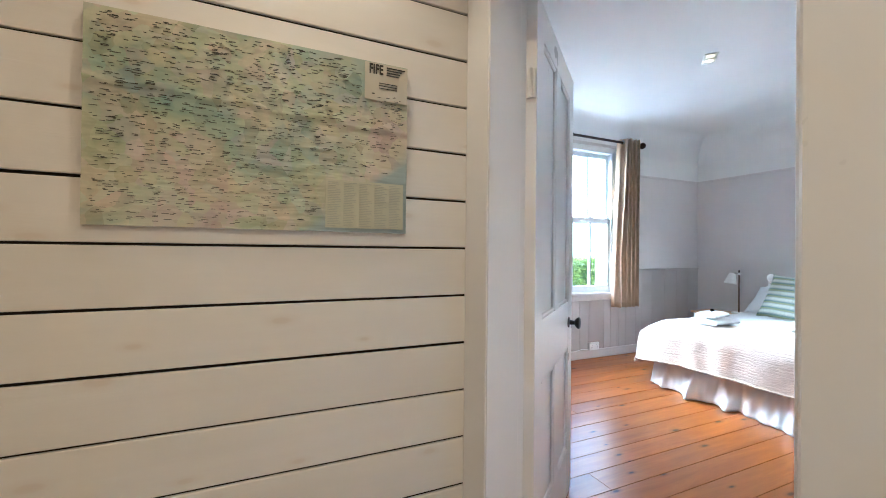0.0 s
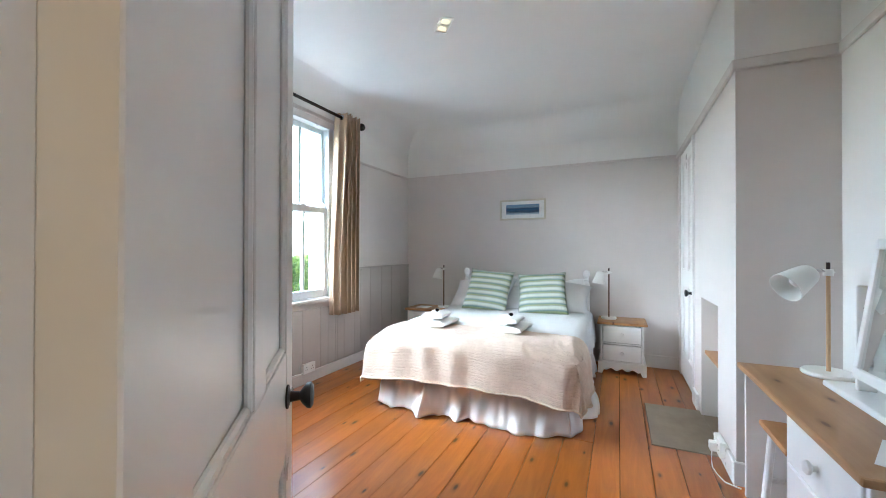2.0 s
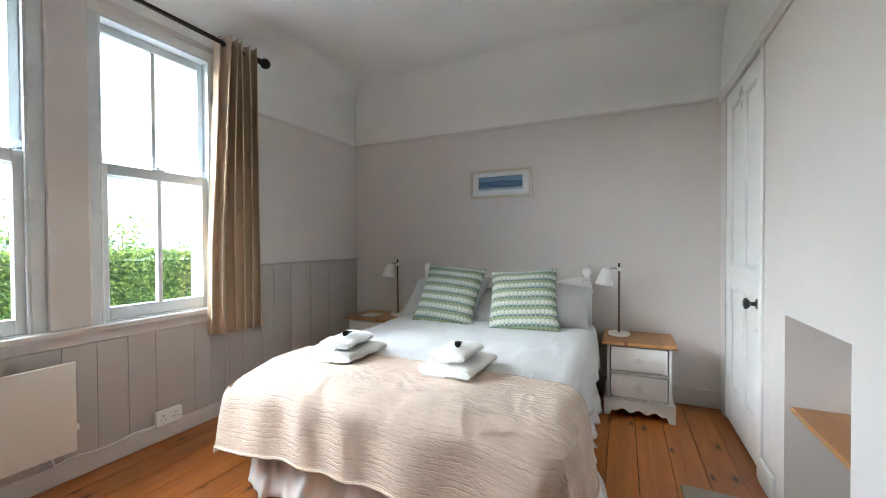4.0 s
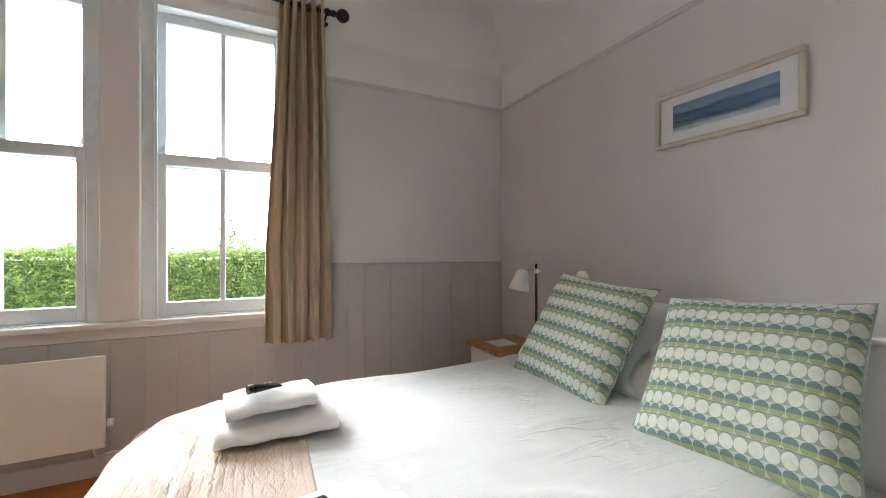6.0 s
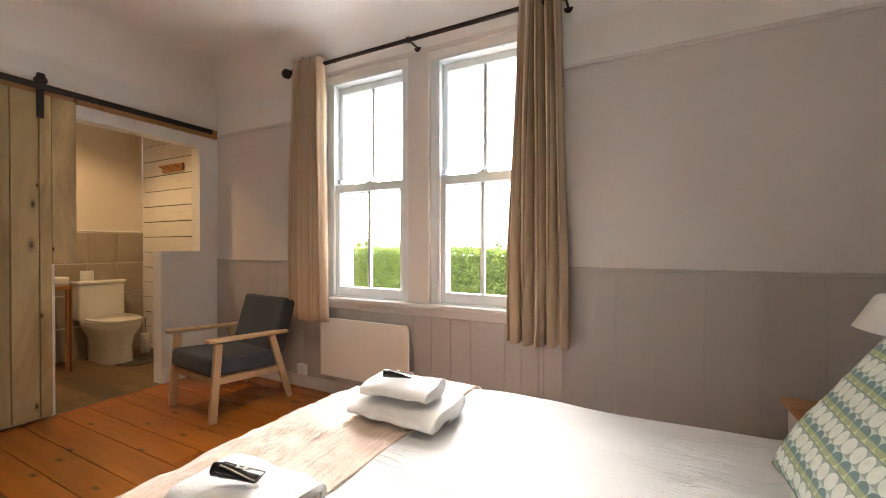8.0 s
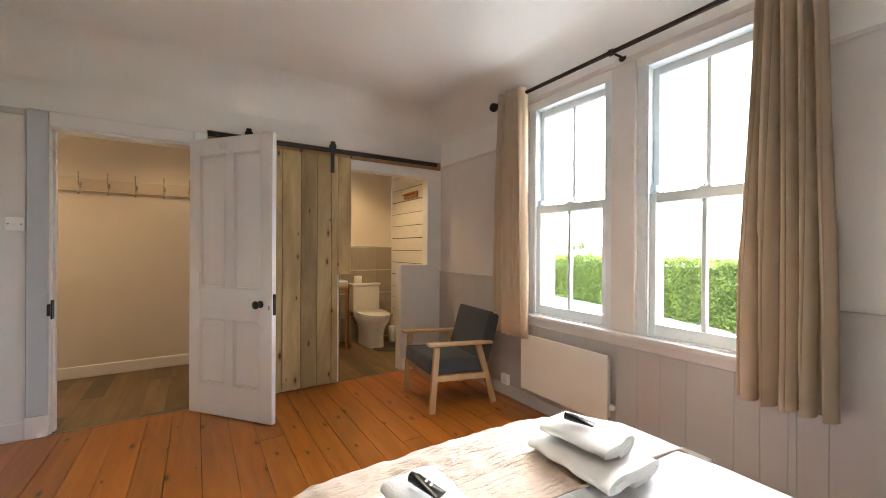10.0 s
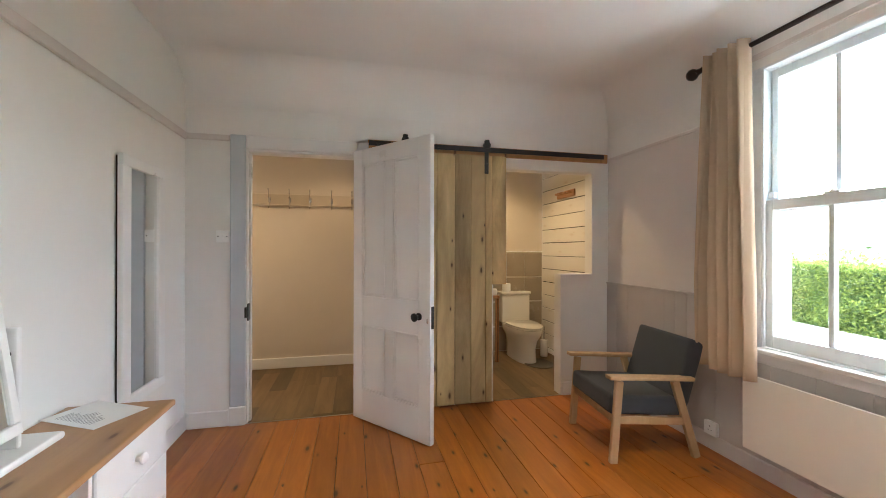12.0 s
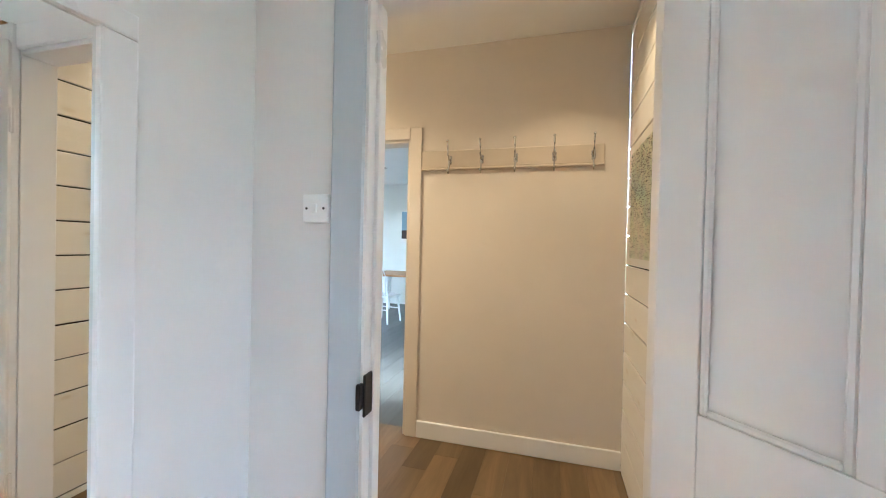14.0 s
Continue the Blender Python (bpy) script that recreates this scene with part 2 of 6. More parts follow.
def lathe(bm, prof, n=24, m=Matrix()):
    rings = []
    for r, z in prof:
        rings.append([bm.verts.new(m @ Vector((r * math.cos(2 * math.pi * i / n), r * math.sin(2 * math.pi * i / n), z))) for i in range(n)])
    for a, b in zip(rings, rings[1:]):
        for i in range(n):
            bm.faces.new((a[i], a[(i + 1) % n], b[(i + 1) % n], b[i]))
    for ring, rev in ((rings[0], True), (rings[-1], False)):
        bm.faces.new(list(reversed(ring)) if rev else ring)
    return bm


def surf(bm, f, nu, nv, closed=False):
    g = [[bm.verts.new(f(i / nu, j / nv)) for j in range(nv + (0 if closed else 1))] for i in range(nu + 1)]
    k = len(g[0])
    for i in range(nu):
        for j in range(nv):
            bm.faces.new((g[i][j], g[i + 1][j], g[i + 1][(j + 1) % k], g[i][(j + 1) % k]))
    return g


def tube(bm, pts, r, n=8):
    pts = [Vector(p) for p in pts]
    rings = []
    for i, p in enumerate(pts):
        d = (pts[min(i + 1, len(pts) - 1)] - pts[max(i - 1, 0)]).normalized()
        up = Vector((0, 0, 1)) if abs(d.z) < 0.9 else Vector((1, 0, 0))
        s = d.cross(up).normalized()
        u = s.cross(d)
        rings.append([bm.verts.new(p + r * (math.cos(2 * math.pi * k / n) * s + math.sin(2 * math.pi * k / n) * u)) for k in range(n)])
    for a, b in zip(rings, rings[1:]):
        for k in range(n):
            bm.faces.new((a[k], a[(k + 1) % n], b[(k + 1) % n], b[k]))
    bm.faces.new(list(reversed(rings[0])))
    bm.faces.new(rings[-1])
    return bm


def mesh_of(name, bm, mat, smooth=False, recalc=True):
    if recalc:
        bmesh.ops.recalc_face_normals(bm, faces=bm.faces)
    me = bpy.data.meshes.new(name)
    bm.to_mesh(me)
    bm.free()
    for m in (mat if isinstance(mat, (list, tuple)) else [mat]):
        me.materials.append(m)
    if smooth:
        me.shade_smooth()
        me.set_sharp_from_angle(angle=radians(42))
    return me


def part(name, bm, mat, parent=None, label="", smooth=False, recalc=True):
    ob = new(name, mesh_of(name, bm, mat, smooth, recalc))
    if parent:
        ob.parent = parent
    if label:
        ob["label"] = label
    return ob


def thing(name, label, category, m=None, group=""):
    ob = new(name)
    ob.empty_display_size = 0.1
    if m is not None:
        ob.matrix_basis = m
    return tagged(ob, label, category, group)


def structure(name, bm, mat, label="", category="", smooth=False):
    return tagged(part(name, bm, mat, None, "", smooth), label, category, "", "structure")


def B():
    return bmesh.new()


# ---- plan ----
XW, XE, YN, YS, YC = 0.85, 5.31, 3.54, 0.01, 0.42
XH = 0.735          # hall face of the bedroom's west wall
CEIL_Z, RAIL = 2.69, 2.17
DOOR = (0.428, 1.24, 2.08)

# ---- bedroom shell ----
b = B()
for y0, y1, z0, z1 in ((-1.2, DOOR[0], 0, 3), (DOOR[0], DOOR[1], DOOR[2], 3), (DOOR[1], 2.40, 0, 3), (2.40, 3.37, 2.03, 3), (3.05, 3.37, 0, 1.095), (3.37, 3.95, 0, 3)):
    bx(b, XH, XW, y0, y1, z0, z1)
structure("wall_west", b, UPPER, "white painted plaster wall with two openings", "wall")

b = B()
WIN = ((2.187, 2.943), (3.106, 3.825))
WZ = (0.73, 2.44)
for x0, x1, z0, z1 in ((XW, 2.187, 0, 3), (2.187, 3.825, 0, WZ[0]), (2.187, 3.825, WZ[1], 3), (2.943, 3.106, WZ[0], WZ[1]), (3.825, 5.45, 0, 3)):
    bx(b, x0, x1, YN, 3.86, z0, z1)
structure("wall_north", b, WALL, "pale greige painted plaster wall around the windows", "wall")
b = B()
bx(b, XE, 5.45, -0.3, YN, 0, 3)
structure("wall_east", b, WALL, "pale greige painted plaster wall behind the bed", "wall")
# this wall takes the frieze's white, not the greige
b = B()
bx(b, XW, 3.215, -0.14, YS, 0, 3)
structure("wall_south", b, UPPER, "plaster wall beside the desk, whiter than the chimney breast", "wall")
b = B()
NX0, NX1, NZ = 3.61, 4.13, 0.86
for x0, x1, y0, y1, z0, z1 in ((3.215, NX0, -0.14, YC, 0, 3), (NX0, NX1, -0.14, 0.10, 0, 3), (NX0, NX1, 0.10, YC, NZ, 3), (NX1, 4.44, -0.14, YC, 0, 3), (4.44, 5.17, -0.14, YC - 0.05, 0, 3), (4.44, 5.17, YC - 0.05, YC, 2.13, 3), (5.17, XE, -0.14, YC, 0, 3)):
    bx(b, x0, x1, y0, y1, z0, z1)
structure("wall_chimney_breast", b, WALL, "pale greige chimney breast with an open fireplace niche", "wall")

# white band above the picture rail, 4 mm proud of the plaster
b = B()
bx(b, XW, 2.10, YN - 0.004, YN, RAIL, CEIL_Z - 0.25)
bx(b, 2.10, 3.90, YN - 0.004, YN, 2.50, CEIL_Z - 0.2)
bx(b, 3.90, XE, YN - 0.004, YN, RAIL, CEIL_Z - 0.25)
bx(b, XE - 0.004, XE, YC + 0.004, YN - 0.004, RAIL, CEIL_Z - 0.25)
bx(b, XW, 3.215, YS, YS + 0.004, RAIL, CEIL_Z)
bx(b, 3.211, 3.215, YS + 0.004, YC + 0.004, RAIL, CEIL_Z)
bx(b, 3.215, XE - 0.004, YC, YC + 0.004, RAIL, CEIL_Z)
structure("wall_upper_band", b, UPPER, "white painted frieze above the picture rail", "wall")

# picture rail
b = B()
bx(b, XW, 2.10, YN - 0.010, YN, RAIL - 0.025, RAIL, 0.004)
bx(b, 3.90, XE - 0.014, YN - 0.010, YN, RAIL - 0.025, RAIL, 0.004)
bx(b, XE - 0.014, XE, YC + 0.02, YN - 0.010, RAIL - 0.025, RAIL, 0.004)
bx(b, XW + 0.012, 3.195, YS, YS + 0.02, RAIL - 0.05, RAIL + 0.006, 0.006)
bx(b, 3.195, 3.215, YS, YC + 0.02, RAIL - 0.05, RAIL + 0.006, 0.006)
bx(b, 3.215, XE - 0.014, YC, YC + 0.02, RAIL - 0.05, RAIL + 0.006, 0.006)
bx(b, XW, XW + 0.012, YS, 0.31, RAIL - 0.04, RAIL + 0.004, 0.004)
structure("trim_picture_rail", b, WALL, "slim painted picture rail moulding", "moulding")

# ceiling with coves along three sides
b = B()
bx(b, XH - 0.1, 5.45, -0.14, 3.86, CEIL_Z, 2.86)
R = 0.30


def cove(bm, run, along0, along1, steps=10):
    rows = []
    for i in range(steps + 1):
        a = math.pi / 2 * i / steps
        o, z = R * (1 - math.cos(a)), CEIL_Z - 0.002 - R * (1 - math.sin(a))
        rows.append([bm.verts.new(run(o + 0.003, z, s)) for s in (along0, along1)])
    for p0, p1 in zip(rows, rows[1:]):
        bm.faces.new((p0[0], p0[1], p1[1], p1[0]))


cove(b, lambda o, z, s: (s, YN - o, z), XW, XE)
cove(b, lambda o, z, s: (XE - o, s, z), YC, YN)
cove(b, lambda o, z, s: (XW + o, s, z), YS, YN)
structure("ceiling", b, CEIL, "smooth white coved plaster ceiling", "ceiling", True)

# skirting boards
def skirt(name, mat, *runs):
    bm = B()
    for r in runs:
        bx(bm, *r, 0.005)
    return structure(name, bm, mat, "painted timber skirting board", "skirting")


skirt("baseboard_north", WALL, (XW, XE - 0.018, YN - 0.02, YN, 0.0, 0.10))
skirt("baseboard_east", WALL, (XE - 0.018, XE, YC, YN - 0.02, 0.0, 0.13))
skirt("baseboard_south", GLOSS, (XW, 3.215, YS, YS + 0.018, 0.0, 0.12), (3.197, 3.215, YS + 0.018, YC + 0.018, 0.0, 0.12), (3.215, 3.56, YC, YC + 0.018, 0.0, 0.12), (4.22, 4.40, YC, YC + 0.018, 0.0, 0.12))
skirt("baseboard_west", GLOSS, (XW, XW + 0.018, YS + 0.018, 0.31, 0.0, 0.12), (XW, XW + 0.018, 3.06, YN - 0.02, 0, 0.12))

# dado boarding below the window wall's rail
dado = tagged(new("panel_dado"), "taupe painted vertical tongue-and-groove dado boarding", "panelling", "", "structure")
random.seed(3)
x = XW
while x < XE - 0.02:
    w = min(random.choice((0.105, 0.14, 0.175, 0.225)), XE - 0.002 - x)
    top = 1.005 if (x + w < 2.17 or x > 3.87) else 0.66
    if x < 2.17 < x + w:
        w = 2.17 - x
        top = 1.005
    elif x < 3.87 < x + w:
        w = 3.87 - x
        top = 0.66
    bm = B()
    bx(bm, x, x + w - 0.0016, YN - 0.012, YN - 0.001, 0.101, top, 0.001)
    part("panel", bm, PANEL, dado)
    x += w
b = B()
bx(b, XW, 2.17, YN - 0.022, YN, 1.006, 1.02, 0.003)
bx(b, 3.87, XE - 0.001, YN - 0.022, YN, 1.006, 1.02, 0.003)
part("cap", b, PANEL, dado)

# ---- windows ----


def sash_window(name, x0, x1):
    w = tagged(new(name), "white double-hung sash window with two panes in each sash", "window", "sash windows", "structure")
    yf = YN - 0.018
    b = B()
    for r in ((x0 - 0.002, x0 + 0.055, WZ[0], WZ[1]), (x1 - 0.055, x1 + 0.002, WZ[0], WZ[1])):
        bx(b, r[0], r[1], YN + 0.01, YN + 0.13, r[2], r[3], 0.003)
    bx(b, x0 + 0.055, x1 - 0.055, YN + 0.01, YN + 0.13, WZ[1] - 0.06, WZ[1], 0.003)
    bx(b, x0 + 0.055, x1 - 0.055, YN + 0.01, YN + 0.13, WZ[0], WZ[0] + 0.025, 0.003)
    part("window_frame", b, UPVC, w)
    b = B()
    for xa in (x0 + 0.055, x1 - 0.067):
        bx(b, xa, xa + 0.012, YN + 0.012, YN + 0.03, WZ[0] + 0.025, WZ[1] - 0.06, 0.002)
    part("stop_bead", b, UPVC, w)
    zs = WZ[0] + 0.025
    for sname, yy, za, zb, bot, top in (("upper_sash", YN + 0.085, 1.545, WZ[1] - 0.06, 0.055, 0.05), ("lower_sash", YN + 0.035, zs, 1.612, 0.07, 0.06)):
        b = B()
        xa, xb, st = x0 + 0.056, x1 - 0.056, (0.037 if sname == "upper_sash" else 0.045)
        bx(b, xa, xa + st, yy, yy + 0.042, za, zb, 0.003)
        bx(b, xb - st, xb, yy, yy + 0.042, za, zb, 0.003)
        bx(b, xa + st, xb - st, yy, yy + 0.042, za, za + bot, 0.003)
        bx(b, xa + st, xb - st, yy, yy + 0.042, zb - top, zb, 0.003)
        s = part(sname, b, UPVC, w)
        xm = (xa + xb) / 2
        b = B()
        bx(b, xm - 0.013, xm + 0.013, yy + 0.004, yy + 0.038, za + bot, zb - top, 0.003)
        part("glazing_bar", b, UPVC, s)
        for pa, pb in ((xa + st, xm - 0.013), (xm + 0.013, xb - st)):
            b = B()
            bx(b, pa, pb, yy + 0.018, yy + 0.024, za + bot, zb - top)
            pane = part("pane", b, GLASS, s)
            pane.visible_shadow = False
        if sname == "lower_sash":
            b = B()
            bx(b, xm - 0.035, xm + 0.035, yy + 0.002, yy + 0.03, zb, zb + 0.012, 0.003)
            cy(b, (xm, yy + 0.015, zb + 0.012), (xm, yy + 0.015, zb + 0.022), 0.012)
            part("catch", b, UPVC, s, "white sash catch")
        else:
            for xh in (xa, xb - st):
                b = B()
                bx(b, xh + 0.002, xh + st - 0.002, yy - 0.026, yy - 0.004, 1.625, 1.66, 0.004, 2)
                part("travel_stop", b, UPVC, s, "small white sash travel stop")
    return w


sash_window("window_1", *WIN[0])
sash_window("window_2", *WIN[1])
b = B()
bx(b, 2.11, 2.187, YN - 0.016, YN, WZ[0] + 0.02, 2.50, 0.004)
bx(b, 3.825, 3.90, YN - 0.016, YN, WZ[0] + 0.02, 2.50, 0.004)
bx(b, 2.187, 3.825, YN - 0.016, YN, WZ[1], 2.50, 0.004)
bx(b, 2.943, 3.106, YN - 0.016, YN, WZ[0] + 0.02, WZ[1], 0.004)
structure("trim_window_casing", b, WALL, "greige painted timber window casing", "casing")
b = B()
bx(b, 2.16, 3.88, YN - 0.05, YN + 0.012, WZ[0] - 0.01, WZ[0] + 0.018, 0.006, 2)
bx(b, 2.17, 3.87, YN - 0.018, YN, 0.662, WZ[0] - 0.01, 0.004)
structure("trim_window_sill", b, WALL, "greige painted timber window board", "window sill")
b = B()
for x0, x1 in WIN:
    bx(b, x0 - 0.05, x1 + 0.05, YN + 0.14, 3.93, WZ[0] - 0.10, WZ[0] - 0.002, 0.006)
structure("trim_outer_sill", b, UPVC, "white painted outer stone sill", "window sill")

# ---- bedroom floor ----
floor = tagged(new("floor"), "wide orange varnished pine floorboards with dark knots", "floor", "", "structure")
b = B()
bx(b, XH - 0.2, 5.45, -0.14, 3.86, -0.12, -0.018)
part("subfloor", b, DARKHOLE, floor)
random.seed(11)
y = -0.02
while y < YN:
    w = random.choice((0.15, 0.16, 0.17, 0.175))
    y1 = min(y + w, YN + 0.02)
    cuts = [XW - 0.005] + ([random.uniform(1.6, 4.6)] if random.random() < 0.6 else []) + [XE]
    for xa, xb in zip(cuts, cuts[1:]):
        bm = B()
        L, W = xb - xa - 0.002, y1 - y - 0.0034
        bx(bm, 0, L, 0, W, -0.018, 0.0, 0.0008)
        ob = part("floorboard", bm, PINE, floor)
        ob.location = (xa, y, random.uniform(-0.0006, 0.0006))
    y = y1
b = B()
bx(b, 3.49, 4.21, YC - 0.01, 0.785, -0.01, 0.006, 0.004)
bx(b, NX0, NX1, 0.10, YC - 0.01, -0.01, 0.006, 0.003)
structure("floor_hearth", b, STONE, "worn grey stone hearth slab", "hearth")
b = B()
bx(b, NX0 + 0.001, NX1 - 0.001, 0.11, YC - 0.02, 0.455, 0.478, 0.003)
tagged(part("niche_shelf", b, TOPPINE), "bare pine shelf inside the fireplace niche", "shelf")

# ---- hall, bathroom ----
def planks(name, label, x0, x1, y0, y1, seed):
    fl = tagged(new(name), label, "floor", "", "structure")
    bm = B()
    bx(bm, x0, x1, y0, y1, -0.12, -0.008)
    part("subfloor", bm, DARKHOLE, fl)
    random.seed(seed)
    yy, k = y0, 0
    while yy < y1 - 0.01:
        ya = min(yy + 0.15, y1)
        xx = x0 - random.uniform(0.0, 0.7)
        while xx < x1:
            xa = xx + 0.92
            c0, c1 = max(xx, x0), min(xa, x1)
            if c1 - c0 > 0.02:
                bm = B()
                bx(bm, 0, c1 - c0 - 0.001, 0, ya - yy - 0.001, -0.008, 0.0)
                ob = part("plank", bm, VINYL, fl)
                ob.location = (c0, yy, 0)
            xx = xa
        yy = ya
    return fl


HW, HN = -0.56, 1.392
planks("floor_hall", "grey-brown oak-effect vinyl planks in the hall", HW - 0.11, XW - 0.006, -1.2, HN, 5)
planks("floor_bathroom", "grey-brown oak-effect vinyl planks in the bathroom", -0.70, XW - 0.006, 1.476, 3.665, 6)
b = B()
bx(b, XW - 0.006, XW + 0.008, DOOR[0], DOOR[1], -0.002, 0.004, 0.001)
bx(b, XW - 0.006, XW + 0.008, 2.40, 3.05, -0.002, 0.004, 0.001)
structure("trim_threshold", b, CHROME, "thin metal threshold strips", "threshold")
b = B()
HD = 0.03
bx(b, HW - 0.12, HW, HD, HN, 0, 2.75)
bx(b, HW - 0.12, HW, -0.85, HD, 2.02, 2.75)
bx(b, HW - 0.12, HW, -1.2, -0.85, 0, 2.75)
bx(b, HW, XH, -1.3, -1.2, 0, 2.75)
structure("wall_hall", b, CREAMW, "cream painted hall walls", "wall")
b = B()
bx(b, HW - 0.12, XH, 1.427, 1.476, 0, 2.75)
structure("wall_hall_partition", b, CREAMW, "timber partition behind the boarding", "wall")
b = B()
bx(b, HW - 0.12, XH, -1.3, 1.476, 2.62, 2.74)
structure("ceiling_hall", b, CEIL, "white hall ceiling", "ceiling")
skirt("baseboard_hall", GLOSS, (HW, HW + 0.016, 0.112, HN, 0.0, 0.115))


def shiplap(name, label, x0, x1, yface, z0, z1, first, back=True):
    wall = tagged(new(name), label, "panelling", "", "structure")
    bm = B()
    bx(bm, x0, x1, yface + 0.014, yface + 0.034, z0, z1)
    part("backing", bm, DARKHOLE, wall)
    random.seed(21)
    z = first
    while z < z1 - 0.01:
        zt = min(z + 0.1689, z1)
        bm = B()
        L, H = x1 - x0, zt - max(z, z0) - 0.008
        bx(bm, 0, L, 0, 0.013, 0, H, 0.0025)
        ob = part("board", bm, SHIP, wall)
        ob.location = (x0, yface, max(z, z0) + random.uniform(-0.001, 0.001))
        ob.rotation_euler = (0, radians(random.uniform(-0.06, 0.06)), 0)
        z += 0.1689
    return wall


shiplap("panel_hall_boards", "cream painted horizontal shiplap boards with dark gaps", HW, XH - 0.001, HN, 0, 2.62, -0.131)
shiplap("panel_bathroom_boards", "cream painted horizontal shiplap boards in the bathroom", -0.70, XH, 3.665, 0, 2.62, -0.108)
b = B()
bx(b, -0.84, -0.70, 1.476, 3.665, 0, 2.75)
bx(b, -0.84, XH, 3.70, 3.95, 0, 2.75)
structure("wall_bathroom", b, CREAMW, "cream painted bathroom walls", "wall")
b = B()
bx(b, -0.84, XH, 1.476, 3.95, 2.62, 2.74)
structure("ceiling_bathroom", b, CEIL, "white bathroom ceiling", "ceiling")
skirt("baseboard_bathroom", GLOSS, (-0.70, XH, 3.647, 3.665, 0.0, 0.06))

# door lining and architraves
b = B()
bx(b, XH - 0.003, XW + 0.003, DOOR[1] - 0.004, DOOR[1] + 0.03, 0, DOOR[2], 0.001)
bx(b, XH - 0.003, XW + 0.003, DOOR[0] - 0.03, DOOR[0] + 0.004, 0, DOOR[2], 0.001)
bx(b, XH - 0.003, XW + 0.003, DOOR[0] + 0.004, DOOR[1] - 0.004, DOOR[2] - 0.02, DOOR[2] + 0.004, 0.003)
bx(b, XH + 0.03, XW - 0.042, DOOR[0] + 0.004, DOOR[0] + 0.018, 0, DOOR[2] - 0.02, 0.002)
bx(b, XW, XW + 0.034, 1.243, 1.33, 0, 2.18, 0.006)
bx(b, XW, XW + 0.02, 0.423, 1.243, DOOR[2] - 0.004, 2.18, 0.006)
bx(b, XH - 0.02, XH, 0.325, 0.423, 0, 2.17, 0.006)
bx(b, XH - 0.007, XH, 1.241, 1.391, 0, 2.17, 0.002)
bx(b, XH - 0.02, XH, 0.423, 1.241, DOOR[2], 2.17, 0.006)
bx(b, XW, XW + 0.028, 0.31, 0.425, 0, 0.14, 0.006)
structure("trim_door_frame", b, GLOSS, "white gloss door lining and architraves", "door frame")
# side architrave coloured blue-grey for the shade on its splayed face
b = B()
bx(b, XW, XW + 0.022, 0.315, 0.423, 0.14, 2.18, 0.006)
for v in b.verts:
    if v.co.x > XW + 0.01 and v.co.y > 0.40:
        v.co.x -= 0.008
structure("trim_door_architrave", b, paint("shaded_white_gloss", (0.56, 0.595, 0.63), 0.35, 0.03, 0.06, 40), "white architrave beside the light switch, shade put into its blue-grey colour", "door frame")

# ---- doors ----


def panelled_leaf(w, h, t, rails, mat, stiles=0.105, mid=0.088):
    """A four-panelled door leaf, built from stiles, rails and recessed panels; hinge edge at the origin, along +x, thickness towards +y."""
    bm = B()
    bx(bm, 0, stiles, 0, t, 0, h, 0.002)
    bx(bm, w - stiles, w, 0, t, 0, h, 0.002)
    for z0, z1 in rails:
        bx(bm, stiles, w - stiles, 0.001, t - 0.001, z0, z1, 0.002)
    for (za, zb), (zc, zd) in zip(rails, rails[1:]):
        bx(bm, w / 2 - mid / 2, w / 2 + mid / 2, 0.001, t - 0.001, zb, zc, 0.002)
    panels = []
    for (za, zb), (zc, zd) in zip(rails, rails[1:]):
        for xa, xb in ((stiles, w / 2 - mid / 2), (w / 2 + mid / 2, w - stiles)):
            pm = B()
            bx(pm, xa, xb, t * 0.5 - 0.006, t * 0.5 + 0.006, zb, zc)
            for yy, sgn in ((0.001, 1), (t - 0.001, -1)):
                y0, y1 = sorted((yy + sgn * 0.002, yy + sgn * 0.014))
                bx(pm, xa, xa + 0.016, y0, y1, zb, zc, 0.004)
                bx(pm, xb - 0.016, xb, y0, y1, zb, zc, 0.004)
                bx(pm, xa + 0.016, xb - 0.016, y0, y1, zb, zb + 0.016, 0.004)
                bx(pm, xa + 0.016, xb - 0.016, y0, y1, zc - 0.016, zc, 0.004)
            panels.append(pm)
    return bm, panels


def knob(parent, x, z, y, sgn, mat=None):
    mat = mat or BLACK
    bm = B()
    lathe(bm, [(0.0, 0), (0.026, 0), (0.026, 0.004), (0.012, 0.008), (0.010, 0.028), (0.018, 0.034), (0.028, 0.044), (0.029, 0.052), (0.022, 0.057), (0.0, 0.059)], 20, pose(x, y, z, -90 * sgn, 0, 0))
    return part("door_handle", bm, mat, parent, "round black door knob", True)


ang = 39.4
d = tagged(new("door_1"), "white gloss four-panelled door standing wide open", "door", "", "structure")
d.matrix_basis = pose(0.903, 1.214, 0.008, 0, 0, ang)
leaf, panels = panelled_leaf(0.785, 2.085, 0.04, ((0, 0.235), (0.73, 0.955), (1.96, 2.085)), GLOSS)
body = part("leaf", leaf, GLOSS, d)
for pm in panels:
    part("panel", pm, GLOSS, body)
knob(d, 0.685, 0.855, 0.0, -1)
knob(d, 0.685, 0.855, 0.04, 1)
b = B()
bx(b, 0.7845, 0.791, 0.008, 0.034, 0.78, 0.93, 0.002)
part("lock_plate", b, BLACK, d, "black iron lock edge plate")
b = B()
bx(b, 0.755, 0.767, -0.006, 0.0, 0.815, 0.85, 0.004)
part("keyhole_cover", b, CHROME, d, "small steel keyhole cover")
